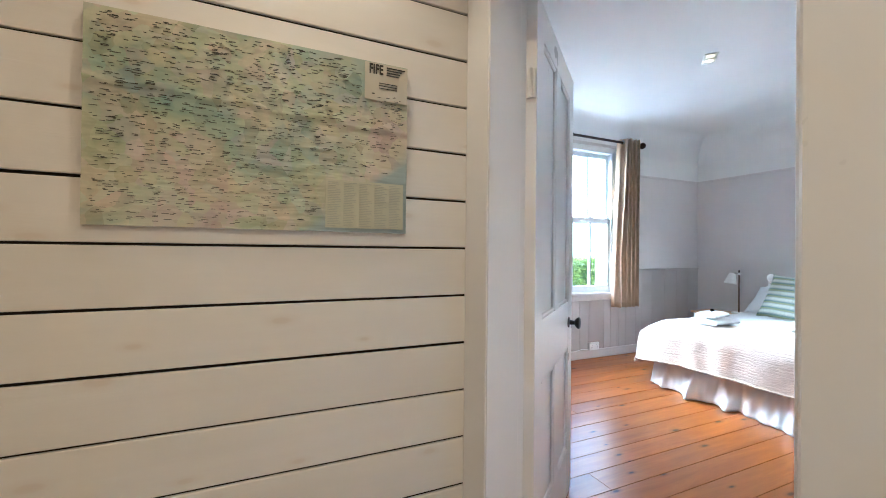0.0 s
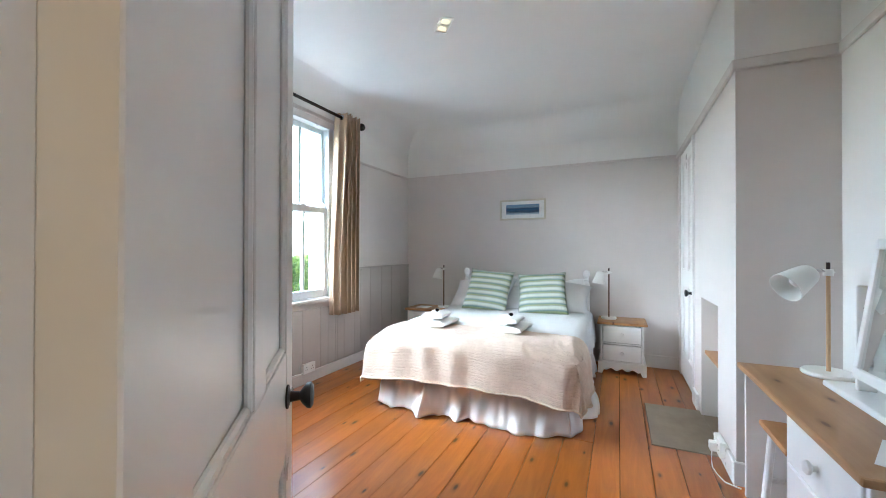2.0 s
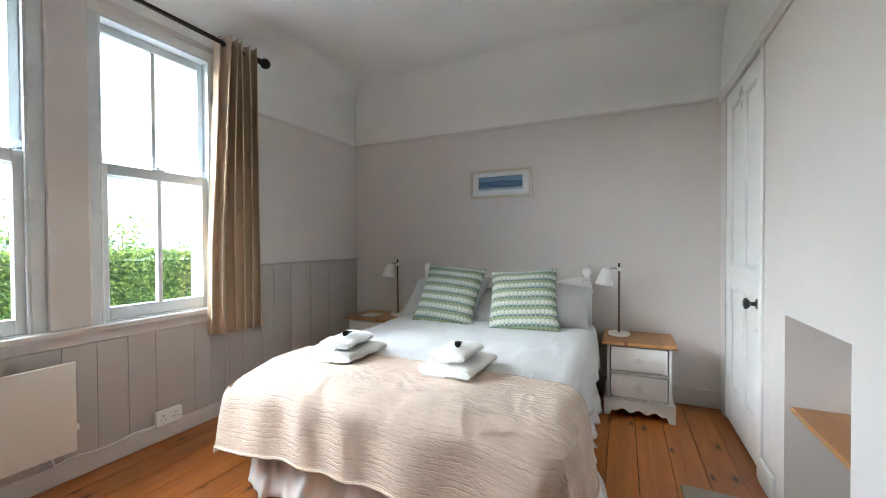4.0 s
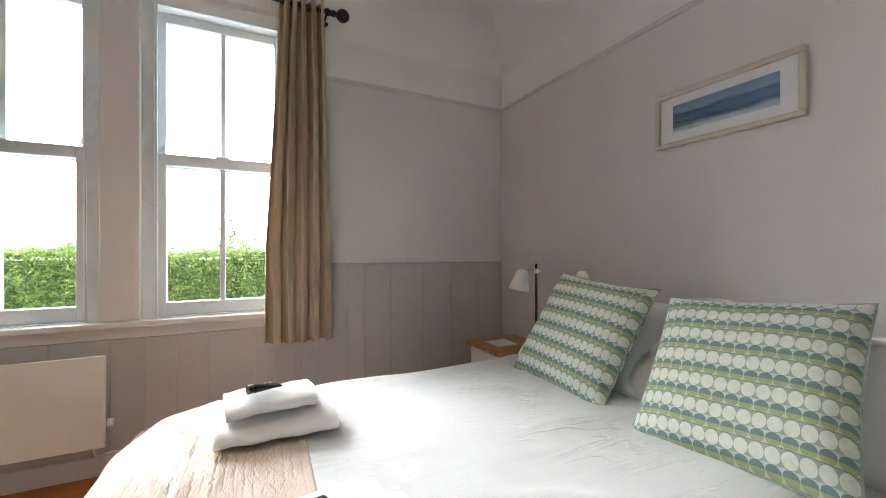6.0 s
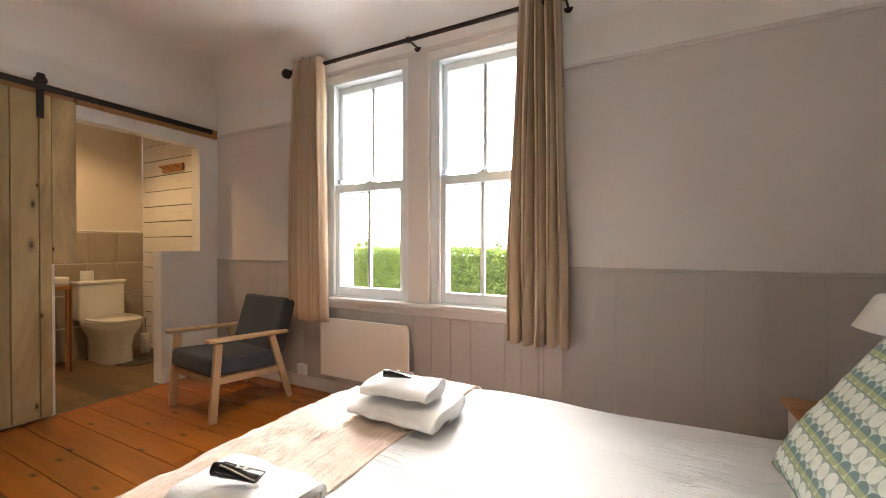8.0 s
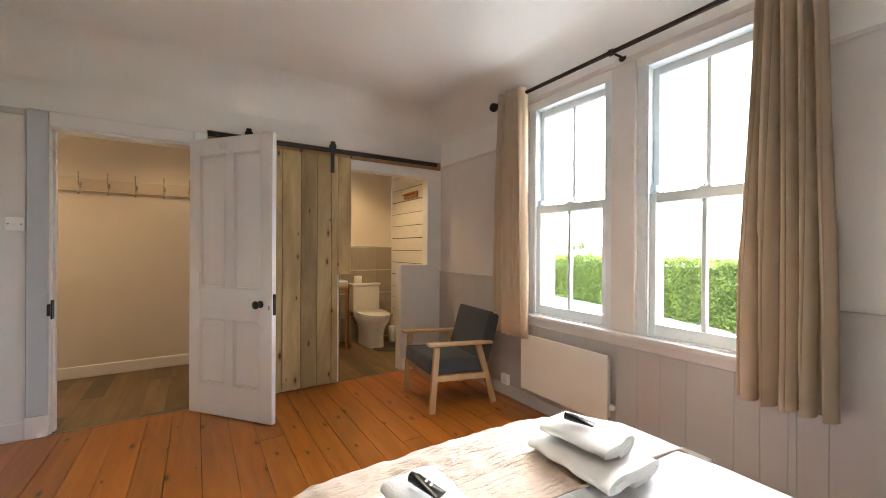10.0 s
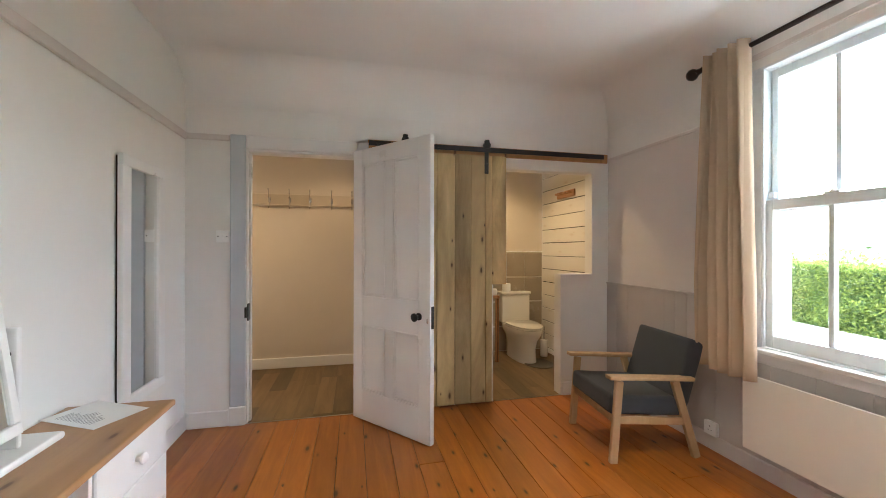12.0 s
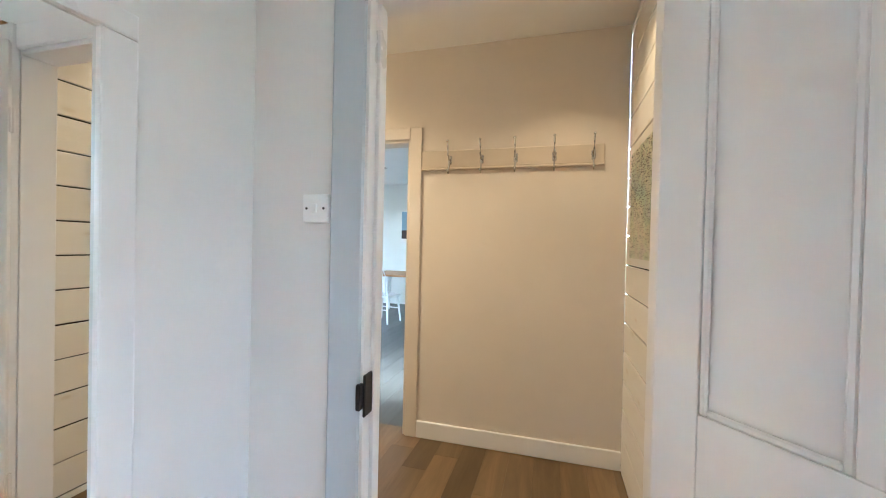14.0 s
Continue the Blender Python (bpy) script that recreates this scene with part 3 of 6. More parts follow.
for z in (0.22, 1.72):
    b = B()
    cy(b, (-0.008, 0.022, z), (-0.008, 0.022, z + 0.10), 0.007, None, 10)
    bx(b, -0.006, 0.0, 0.004, 0.036, z, z + 0.10, 0.001)
    part("hinge", b, GLOSS, d)
b = B()
bx(b, XW - 0.05, XW + 0.006, DOOR[0] + 0.003, DOOR[0] + 0.012, 0.778, 0.908, 0.003)
bx(b, XW + 0.0, XW + 0.024, DOOR[0] - 0.012, DOOR[0] + 0.004, 0.803, 0.883, 0.003)
tagged(part("strike_plate", b, BLACK), "black iron strike plate on the white door lining", "strike plate")

d = tagged(new("door_2"), "white painted panelled cupboard door, closed, beside the chimney breast", "door", "", "structure")
d.matrix_basis = pose(5.165, YC - 0.004, 0.02, 0, 0, 180)
leaf, panels = panelled_leaf(0.72, 2.10, 0.038, ((0, 0.22), (0.86, 1.0), (1.99, 2.10)), GLOSS)
body = part("leaf", leaf, GLOSS, d)
for pm in panels:
    part("panel", pm, GLOSS, body)
knob(d, 0.655, 0.83, 0.0, -1)
b = B()
bx(b, 4.40, 4.44, YC, YC + 0.014, 0, 2.13, 0.004)
structure("trim_cupboard_frame", b, GLOSS, "white painted cupboard door frame", "door frame")

# sliding barn door on its rail
barn = thing("sliding_barn_door", "rustic knotty pine plank sliding door hung on a black rail", "door", pose(XW, 0, 0))
random.seed(8)
yy, widths = 1.50, (0.10, 0.145, 0.14, 0.155, 0.14, 0.13, 0.06)
for i, w in enumerate(widths):
    b = B()
    bx(b, 0.035, 0.060 + random.uniform(-0.002, 0.002), 0, w - 0.003, 0, 2.10, 0.003)
    ob = part("plank", b, BARN, barn)
    ob.location = (0, yy, 0.022)
    yy += w
b = B()
bx(b, 0.035, 0.061, 0, 0.125, 0, 1.10, 0.003)
ob = part("plank", b, BARN, barn)
ob.location = (0, yy, 1.022)
for yb in (1.62, 2.315):
    b = B()
    bx(b, 0.062, 0.070, yb - 0.018, yb + 0.018, 1.965, 2.235, 0.003)
    cy(b, (0.058, yb, 2.205), (0.088, yb, 2.205), 0.03, None, 20)
    bx(b, 0.058, 0.090, yb - 0.02, yb + 0.02, 2.20, 2.25, 0.006)
    for zz in (1.99, 2.06):
        cy(b, (0.070, yb, zz), (0.076, yb, zz), 0.009, None, 8)
    part("hanger", b, BLACK, barn, "black iron roller strap")
rail = thing("barn_door_rail", "black iron sliding door rail fixed to a wooden batten", "door rail", pose(XW, 0, 0))
b = B()
bx(b, 0.070, 0.080, 1.33, 3.44, 2.145, 2.185, 0.002)
for yb in (1.40, 1.9, 2.6, 3.3):
    cy(b, (0.02, yb, 2.165), (0.086, yb, 2.165), 0.011, None, 10)
part("bar", b, BLACK, rail)
b = B()
bx(b, 0.0, 0.022, 1.325, 3.52, 2.125, 2.205, 0.003)
part("batten", b, TOPPINE, rail)

# ---- ceiling light, switch, sockets ----
dl = thing("ceiling_downlight", "recessed white twin downlight with two lit bulbs in the ceiling", "ceiling light", pose(3.105, 2.02, CEIL_Z, 0, 0, 40))
b = B()
for r in ((-0.088, 0.088, -0.046, -0.036), (-0.088, 0.088, 0.036, 0.046), (-0.088, -0.078, -0.036, 0.036), (0.078, 0.088, -0.036, 0.036), (-0.005, 0.005, -0.036, 0.036)):
    bx(b, *r, -0.008, -0.0005, 0.002)
part("frame", b, PLASTIC, dl)
for x in (-0.041, 0.041):
    b = B()
    cy(b, (x, 0, -0.004), (x, 0, -0.0015), 0.027, None, 20)
    part("bulb", b, BULB, dl, "glowing round bulb")


def plate(name, label, cat, m, w, h, kind):
    t = thing(name, label, cat, m)
    b = B()
    bx(b, -w / 2, w / 2, 0, 0.028, -h / 2, h / 2, 0.004, 2)
    part("face_plate", b, PLASTIC, t)
    if kind == "switch":
        b = B()
        bx(b, -0.008, 0.008, 0.028, 0.036, -0.014, 0.014, 0.002)
        part("rocker", b, PLASTIC, t)
        for x in (-0.03, 0.03):
            b = B()
            cy(b, (x, 0.027, 0), (x, 0.0295, 0), 0.004, None, 8)
            part("screw", b, BLACK, t)
    else:
        for x in ((-0.035, 0.035) if w > 0.1 else (0,)):
            for dx, dz, sx, sz in ((0, 0.014, 0.004, 0.008), (-0.011, -0.01, 0.006, 0.004), (0.011, -0.01, 0.006, 0.004)):
                b = B()
                bx(b, x + dx - sx / 2, x + dx + sx / 2, 0.0275, 0.029, dz - sz / 2, dz + sz / 2)
                part("slot", b, DARKHOLE, t)
    return t


plate("light_switch", "white plastic light switch beside the door frame", "light switch", pose(XW, 0.268, 1.415, 0, 0, -90), 0.088, 0.088, "switch")
plate("power_socket", "white double power socket on the skirting by the window wall", "socket", pose(3.46, YN - 0.012, 0.14, 0, 0, 180), 0.146, 0.086, "socket")
plate("power_socket", "white single power socket on the taupe boarding behind the chair", "socket", pose(1.95, YN - 0.012, 0.147, 0, 0, 180), 0.088, 0.086, "socket")
plate("power_socket", "white double power socket on the chimney breast", "socket", pose(3.42, YC + 0.018, 0.10, 0, 0, 0), 0.146, 0.086, "socket")
b = B()
pts = [(3.40, YN - 0.03, 0.115)] + [(3.36 - 0.4 * i / 10, YN - 0.030, 0.108 + 0.008 * math.sin(i * 0.9)) for i in range(10)] + [(2.94, YN - 0.04, 0.11), (2.92, YN - 0.05, 0.20)]
tube(b, pts, 0.004, 6)
tagged(part("heater_cable", b, PLASTIC, None, "", True), "thin white power cable running along the skirting", "cable")
plug = thing("plug", "white plug in the chimney breast socket", "plug", pose(3.405, YC + 0.05, 0.10))
b = B()
bx(b, -0.024, 0.024, -0.003, 0.034, -0.026, 0.024, 0.008, 2)
part("body", b, PLASTIC, plug)
b = B()
tube(b, [(0, 0.02, -0.02), (0.0, 0.022, -0.06), (-0.015, 0.024, -0.088), (-0.06, 0.028, -0.096), (-0.13, 0.02, -0.096), (-0.20, 0.0, -0.096), (-0.235, -0.06, -0.096)], 0.0032, 6)
part("cable", b, PLASTIC, plug, "", True)

# ---- heater ----
heat = thing("panel_heater", "flat cream electric panel heater on the taupe boarding", "heater", pose(2.615, 3.42, 0.178))
b = B()
bx(b, -0.381, 0.381, 0, 0.012, 0, 0.43, 0.003)
part("front_panel", b, HEATER, heat)
b = B()
bx(b, -0.36, 0.36, 0.013, 0.075, 0.02, 0.40, 0.01)
part("body", b, HEATER, heat)
for x in (-0.25, 0.25):
    b = B()
    bx(b, x - 0.02, x + 0.02, 0.075, 0.108, 0.1, 0.3, 0.003)
    part("bracket", b, HEATER, heat)
b = B()
cy(b, (0.381, 0.04, 0.10), (0.40, 0.04, 0.10), 0.02, 0.016, 16)
part("dial", b, PLASTIC, heat, "white thermostat dial")

# ---- curtains and pole ----
pole = thing("curtain_pole", "dark bronze curtain pole with ball finials above the windows", "curtain pole", pose(0, 3.405, 2.482))
b = B()
cy(b, (1.965, 0, 0), (4.035, 0, 0), 0.014, None, 16)
part("rod", b, BRONZE, pole, "", True)
for x, s in ((1.965, -1), (4.035, 1)):
    b = B()
    lathe(b, [(0.0, -0.01), (0.017, -0.008), (0.019, 0.012), (0.012, 0.02), (0.026, 0.03), (0.037, 0.048), (0.038, 0.062), (0.030, 0.082), (0.014, 0.094), (0.0, 0.097)], 20, pose(x, 0, 0, 0, 90 * s, 0))
    part("finial", b, BRONZE, pole, "dark ball finial", True)
for x in (1.995, 3.02, 4.005):
    b = B()
    cy(b, (x, 0, 0), (x, YN - 3.405 - 0.016, 0.0), 0.007, None, 8)
    cy(b, (x, YN - 3.405 - 0.02, 0.0), (x, YN - 3.405 - 0.012, 0.0), 0.025, None, 14)
    lathe(b, [(0.0, -0.012), (0.020, -0.012), (0.020, 0.012), (0, 0.012)], 14, pose(x, 0, 0, 0, 90, 0))
    part("bracket", b, BRONZE, pole)


def curtain(label, x0, x1, t0, t1, seed, folds=6, zb=0.585):
    c = thing("curtain", label, "curtain", pose(0, 3.405, 0), "window curtains")
    bm = B()

    def f(u, v):
        z = 2.522 - u * (2.522 - zb)
        k = min(1, u * 1.4)
        xa, xb = t0 + (x0 - t0) * k, t1 + (x1 - t1) * k
        a = v * folds * 2 * math.pi
        amp = (0.054 + 0.010 * math.sin(3 * u + seed)) * (1 + 0.35 * noise.noise(Vector((v * folds * 0.9, seed, 0))))
        q = math.sin(a + 0.9 * u * noise.noise(Vector((v * folds * 0.6, seed, 4))))
        y = amp * 1.1 * math.copysign(abs(q) ** 0.8, q) + 0.012 * u * math.sin(seed + 5 * v) + 0.005 * noise.noise(Vector((v * folds * 5, u * 1.2, seed)))
        x = xa + (xb - xa) * v + (0.011 + 0.006 * noise.noise(Vector((v * folds, u, seed)))) * math.sin(2 * a + 1.0) + 0.006 * math.sin(4 * u + 9 * v)
        return (x, y, z)

    surf(bm, f, 30, folds * 22)
    ob = part("drape", bm, DRAPE, c, "", True, False)
    so = ob.modifiers.new("thickness", "SOLIDIFY")
    so.thickness = 0.004
    n = folds * 2
    for i in range(1, n, 2):
        x = t0 + (t1 - t0) * (i + 0.0) / n
        b = B()
        lathe(b, [(0.020, -0.003), (0.027, -0.003), (0.027, 0.003), (0.020, 0.003)], 16, pose(x, 0, 2.484, 0, 90, 20))
        part("eyelet", b, CHROME, c)
    return c


curtain("gold-beige pleated eyelet curtain drawn open beside the window", 1.935, 2.325, 2.03, 2.285, 1, 5)
curtain("gold-beige pleated eyelet curtain drawn open near the bed", 3.675, 4.02, 3.745, 3.975, 2, 5)

# ---- picture ----
pic = thing("framed_picture", "small framed blue seascape print with a white mount on the wall", "picture", pose(XE - 0.002, 1.996, 1.681, 0, 0, 90))
b = B()
W, H = 0.271, 0.120
for r in ((-W, W, -H, -H + 0.02), (-W, W, H - 0.02, H), (-W, -W + 0.02, -H + 0.02, H - 0.02), (W - 0.02, W, -H + 0.02, H - 0.02)):
    bx(b, r[0], r[1], 0, 0.025, r[2], r[3], 0.003)
FRAMEW = paint("limed_frame", (0.62, 0.57, 0.47), 0.5, 0.08, 0.2, 60)
part("frame", b, FRAMEW, pic)
b = B()
bx(b, -W + 0.019, W - 0.019, 0.003, 0.009, -H + 0.019, H - 0.019)
part("mount", b, PAPER, pic)


def sea_print():
    m, n, l, p = material("seascape_print", 0.5)
    v = coords(n, l, (1, 1, 1))
    sep, add = n.new("ShaderNodeSeparateXYZ"), n.new("ShaderNodeMath")
    l.new(v, sep.inputs[0])
    st = coords(n, l, (3, 1, 22))
    nz = n.new("ShaderNodeMath")
    nz.operation, nz.inputs[1].default_value = "MULTIPLY_ADD", 0.05
    nz.inputs[2].default_value = 0.0
    l.new(noise_node(n, l, st, 2.5, 5), nz.inputs[0])
    l.new(sep.outputs["Z"], add.inputs[0])
    l.new(nz.outputs[0], add.inputs[1])
    mr = n.new("ShaderNodeMapRange")
    mr.inputs["From Min"].default_value, mr.inputs["From Max"].default_value = -0.04, 0.10
    l.new(add.outputs[0], mr.inputs["Value"])
    col = ramp(n, l, mr.outputs["Result"], [(0.0, (0.72, 0.76, 0.78)), (0.14, (0.35, 0.45, 0.55)), (0.28, (0.03, 0.07, 0.16)), (0.45, (0.05, 0.14, 0.30)), (0.58, (0.03, 0.08, 0.2)), (0.66, (0.20, 0.32, 0.48)), (1.0, (0.10, 0.22, 0.42))])
    l.new(col, p.inputs["Base Color"])
    return m


b = B()
bx(b, -0.195, 0.195, 0.009, 0.0105, -0.058, 0.062)
part("print", b, sea_print(), pic, "dark and light blue seascape")
b = B()
bx(b, -W + 0.02, W - 0.02, 0.014, 0.016, -H + 0.02, H - 0.02)
part("glass", b, GLASS, pic).visible_shadow = False

# ---- bed ----
BX0, BX1, BY0, BY1, BZ = 3.41, 5.20, 1.29, 2.66, 0.575
bed = thing("double_bed", "white painted double bed with mattress and turned headboard posts", "bed", None)
b = B()
bx(b, BX0 + 0.02, BX1, BY0 + 0.02, BY1 - 0.02, 0.08, 0.33, 0.02)
part("base", b, LINEN, bed)
b = B()
bx(b, BX0, BX1, BY0, BY1, 0.335, 0.538, 0.05, 3)
part("mattress", b, LINEN, bed, "", True)
for x in (BX0 + 0.15, BX1 - 0.15):
    for y in (BY0 + 0.12, BY1 - 0.12):
        b = B()
        cy(b, (x, y, 0), (x, y, 0.08), 0.025, 0.03, 12)
        part("leg", b, BLACK, bed)
for y in (1.285, 2.66):
    b = B()
    lathe(b, [(0.0, 0), (0.022, 0), (0.028, 0.10), (0.034, 0.2), (0.034, 0.84), (0.026, 0.86), (0.022, 0.875), (0.03, 0.885), (0.018, 0.90), (0.032, 0.925), (0.037, 0.945), (0.032, 0.968), (0.018, 0.985), (0.0, 0.99)], 18, pose(5.235, y, 0))
    part("post", b, GLOSS, bed, "white turned post with a ball finial", True)
b = B()
y0, y1 = 1.315, 2.65
prev = None
NSEG = 36
for i in range(NSEG + 1):
    s = i / NSEG
    top = 0.86 + 0.035 * math.cos(4 * math.pi * s) + 0.02 * math.sin(math.pi * s)
    bot = 0.74 + 0.015 * math.cos(4 * math.pi * s)
    y = y0 + (y1 - y0) * s
    cur = [b.verts.new((x, y, z)) for x, z in ((5.222, bot), (5.222, top), (5.25, top), (5.25, bot))]
    if prev:
        for k in range(4):
            b.faces.new((prev[k], prev[(k + 1) % 4], cur[(k + 1) % 4], cur[k]))
    else:
        b.faces.new(cur)
    prev = cur
b.faces.new(list(reversed(prev)))
part("headboard_rail", b, GLOSS, bed, "white shaped top rail")
b = B()
bx(b, 5.22, 5.25, 1.315, 2.65, 0.36, 0.46, 0.004)
part("headboard_rail", b, GLOSS, bed)
for i in range(9):
    y = 1.315 + (2.65 - 1.315) * (i + 1) / 10
    b = B()
    lathe(b, [(0.0, 0), (0.014, 0), (0.010, 0.04), (0.016, 0.14), (0.010, 0.24), (0.014, 0.29), (0, 0.29)], 10, pose(5.236, y, 0.455))
    part("spindle", b, GLOSS, bed, "", True)


def hang(d, r, flare):
    """Sideways reach and drop of cloth d metres past a rounded edge."""
    q = r * math.pi / 2
    if d <= 0:
        return 0.0, 0.0
    if d < q:
        return r * math.sin(d / r), r * (1 - math.cos(d / r))
    return r + flare * (d - q), r + (d - q) * math.sqrt(1 - flare * flare)


def cloth(bm, x_in, x_foot, foot_drop, side_drop, top, r, flare, nu, nv, bumps, ripple=0.012, y0=BY0, y1=BY1, inner=None):
    total = (x_in - x_foot) + foot_drop
    width = (y1 - y0) + 2 * side_drop
    uvs = {}

    def f(u, v):
        s = u * total
        w = -side_drop + v * width
        yi = min(max(w, 0), y1 - y0)
        xi = x_in + (inner(v) * (1 - u) ** 2 if inner else 0) - min(s, x_in - x_foot) * (1 + 0)
        a = max(0, s - (x_in - x_foot))
        bdist = -w if w < 0 else max(0, w - (y1 - y0))
        side = -1 if w < 0 else 1
        flat_norm = math.hypot(a, bdist)
        dist = (a ** 6 + bdist ** 6) ** (1 / 6)
        h, drop = hang(dist, r, flare)
        ca, cb = (a / flat_norm, bdist / flat_norm) if flat_norm > 1e-6 else (1, 0)
        wave = ripple * min(1, drop / 0.15) * math.sin((w if a > bdist else s) * 21 + 1.7 * math.sin(w * 5 + s * 3))
        x = xi - h * ca - (wave * ca)
        y = y0 + yi + side * (h + wave) * cb
        crown = 0.012 * math.sin(math.pi * min(max(yi / (y1 - y0), 0), 1))
        z = top + crown - drop + bumps(x, y) * (1 if drop < 0.05 else 0.6)
        return (x, y, max(z, 0.03))

    g = surf(bm, f, nu, nv)
    hem = [Vector(f(i / 60, 0)) for i in range(61)] + [Vector(f(1, j / 90)) for j in range(1, 91)] + [Vector(f(1 - i / 60, 1)) for i in range(1, 61)]
    uv = bm.loops.layers.uv.new("UVMap")
    idx = {vtx: (i * total / nu, j * width / nv) for i, row in enumerate(g) for j, vtx in enumerate(row)}
    for face in bm.faces:
        for lp in face.loops:
            lp[uv].uv = idx[lp.vert]
    return hem


def crease(x, y):
    v = Vector((x * 3.0, y * 7.0, 0.3))
    ridge = 1 - abs(noise.noise(Vector((x * 2.2 + y * 4.5, y * 3.2 - x * 1.6, 2.0))))
    return 0.009 * noise.noise(v) + 0.010 * max(0, ridge - 0.82) / 0.18 * (0.5 + noise.noise(Vector((x * 2, y * 2, 9))))


duvet = thing("duvet", "smooth white cotton duvet spread over the bed", "duvet")
b = B()
hem = cloth(b, 5.14, 3.74, 0.02, 0.32, 0.558, 0.07, 0.10, 90, 110, crease, 0.012)
so = part("cover", b, DUVET, duvet, "", True, False).modifiers.new("thickness", "SOLIDIFY")
so.thickness, so.offset = 0.012, -1
b = B()
tube(b, hem[:56], 0.006, 6)
part("hem", b, LINEN, duvet, "", True)
b = B()
tube(b, hem[-56:], 0.006, 6)
part("hem", b, LINEN, duvet, "", True)


def quilt_material():
    m, n, l, p = material("cream_quilted_cotton", 0.75)
    tc = n.new("ShaderNodeTexCoord")
    mp = n.new("ShaderNodeMapping")
    l.new(tc.outputs["UV"], mp.inputs["Vector"])
    wob = noise_node(n, l, coords(n, l), 14, 3)
    w1 = n.new("ShaderNodeTexWave")
    w1.wave_type, w1.bands_direction, w1.wave_profile = "BANDS", "X", "SIN"
    w1.inputs["Scale"].default_value, w1.inputs["Distortion"].default_value = 15.0, 2.2
    w1.inputs["Detail Scale"].default_value = 3.5
    l.new(mp.outputs[0], w1.inputs["Vector"])
    line = ramp(n, l, w1.outputs["Fac"], [(0.0, (0, 0, 0)), (0.16, (0.7, 0.7, 0.7)), (0.5, (1, 1, 1))])
    sp = coords(n, l, (60, 22, 60))
    puck = noise_node(n, l, sp, 1.2, 3, 0.6, 1.4)
    gone = ramp(n, l, noise_node(n, l, coords(n, l, (30, 9, 30)), 1.0, 2), [(0.42, (0, 0, 0)), (0.58, (1, 1, 1))])
    line = mix(n, l, gone, line, (1, 1, 1))
    h = mix(n, l, 0.68, line, puck)
    bump(n, l, p, h, 0.7, 0.012)
    col = ramp(n, l, wob, [(0.3, (0.59, 0.462, 0.372)), (0.7, (0.685, 0.553, 0.452))])
    seam = ramp(n, l, w1.outputs["Fac"], [(0.0, (0.96, 0.95, 0.94)), (0.12, (1, 1, 1))])
    l.new(mix(n, l, 1.0, col, seam, "MULTIPLY"), p.inputs["Base Color"])
    p.inputs["Sheen Weight"].default_value = 0.15
    return m


def crinkle(x, y):
    """Broad sag and the small puckers between the stitched rows."""
    flat = 1.0 if x < 3.55 else 0.35
    puck = 1 - abs(noise.noise(Vector((x * 20 + 3 * noise.noise(Vector((x * 6, y * 6, 1))), y * 11, 2.0)))) * 2
    round_off = 0.05 * min(1, max(0, (3.56 - x) / 0.25)) * min(1, max(0, (abs(y - 1.97) - 0.42) / 0.28))
    return 0.006 * noise.noise(Vector((x * 4, y * 5, 7))) - round_off + flat * (0.004 * noise.noise(Vector((x * 14, y * 14, 0))) + 0.0075 * max(0, puck))


quilt = thing("quilted_throw", "cream quilted throw folded over the foot of the bed", "throw")
b = B()
hem = cloth(b, 3.75, 3.37, 0.39, 0.39, 0.574, 0.13, 0.13, 120, 240, crinkle, 0.010, BY0 - 0.008, BY1 + 0.008, lambda v: 0.05 * (v - 0.5) + 0.008 * math.sin(v * 9))
so = part("cover", b, quilt_material(), quilt, "", True, False).modifiers.new("thickness", "SOLIDIFY")
so.thickness, so.offset = 0.010, 1
b = B()
tube(b, hem, 0.007, 6)
part("binding", b, fabric("cream_binding", (0.70, 0.58, 0.47), 300), quilt, "stitched cream edge binding", True)

val = thing("bed_valance", "gathered white cotton valance hanging to the floor round the bed", "bed valance")
b = B()
run = [(5.16, BY0 + 0.01), (BX0 + 0.01, BY0 + 0.01), (BX0 + 0.01, BY1 - 0.01), (5.16, BY1 - 0.01)]
norms = [(0, -1), (-1, 0), (0, 1)]
lens = [abs(run[i + 1][0] - run[i][0]) + abs(run[i + 1][1] - run[i][1]) for i in range(3)]
TOT = sum(lens)


def valance(u, v):
    s = v * TOT
    k = 0
    while k < 2 and s > lens[k]:
        s -= lens[k]
        k += 1
    q = s / lens[k]
    x = run[k][0] + (run[k + 1][0] - run[k][0]) * q
    y = run[k][1] + (run[k + 1][1] - run[k][1]) * q
    nx, ny = norms[k]
    e = 0.10
    if s < e and k > 0:
        t = 0.5 - 0.5 * s / e
        nx, ny = nx * (1 - t) + norms[k - 1][0] * t, ny * (1 - t) + norms[k - 1][1] * t
    elif lens[k] - s < e and k < 2:
        t = 0.5 - 0.5 * (lens[k] - s) / e
        nx, ny = nx * (1 - t) + norms[k + 1][0] * t, ny * (1 - t) + norms[k + 1][1] * t
    big = noise.noise(Vector((v * TOT * 4.2, 0.0, 1.0)))
    rip = 1.7 * noise.noise(Vector((v * TOT * 7.5, u * 0.9, 4))) + 0.55 * math.sin(v * TOT * 25 + 9 * noise.noise(Vector((v * TOT * 2.9, u * 0.5, 8)))) + 0.7 * noise.noise(Vector((v * TOT * 19, u * 1.5, 12)))
    out = 0.014 + u * 0.10 + (0.012 + 0.046 * u ** 0.8) * rip * (0.7 + 0.9 * big) + 0.055 * u * big
    z = 0.335 - u * (0.330 + 0.006 * rip)
    return (x + nx * out, y + ny * out, max(z, 0.002))


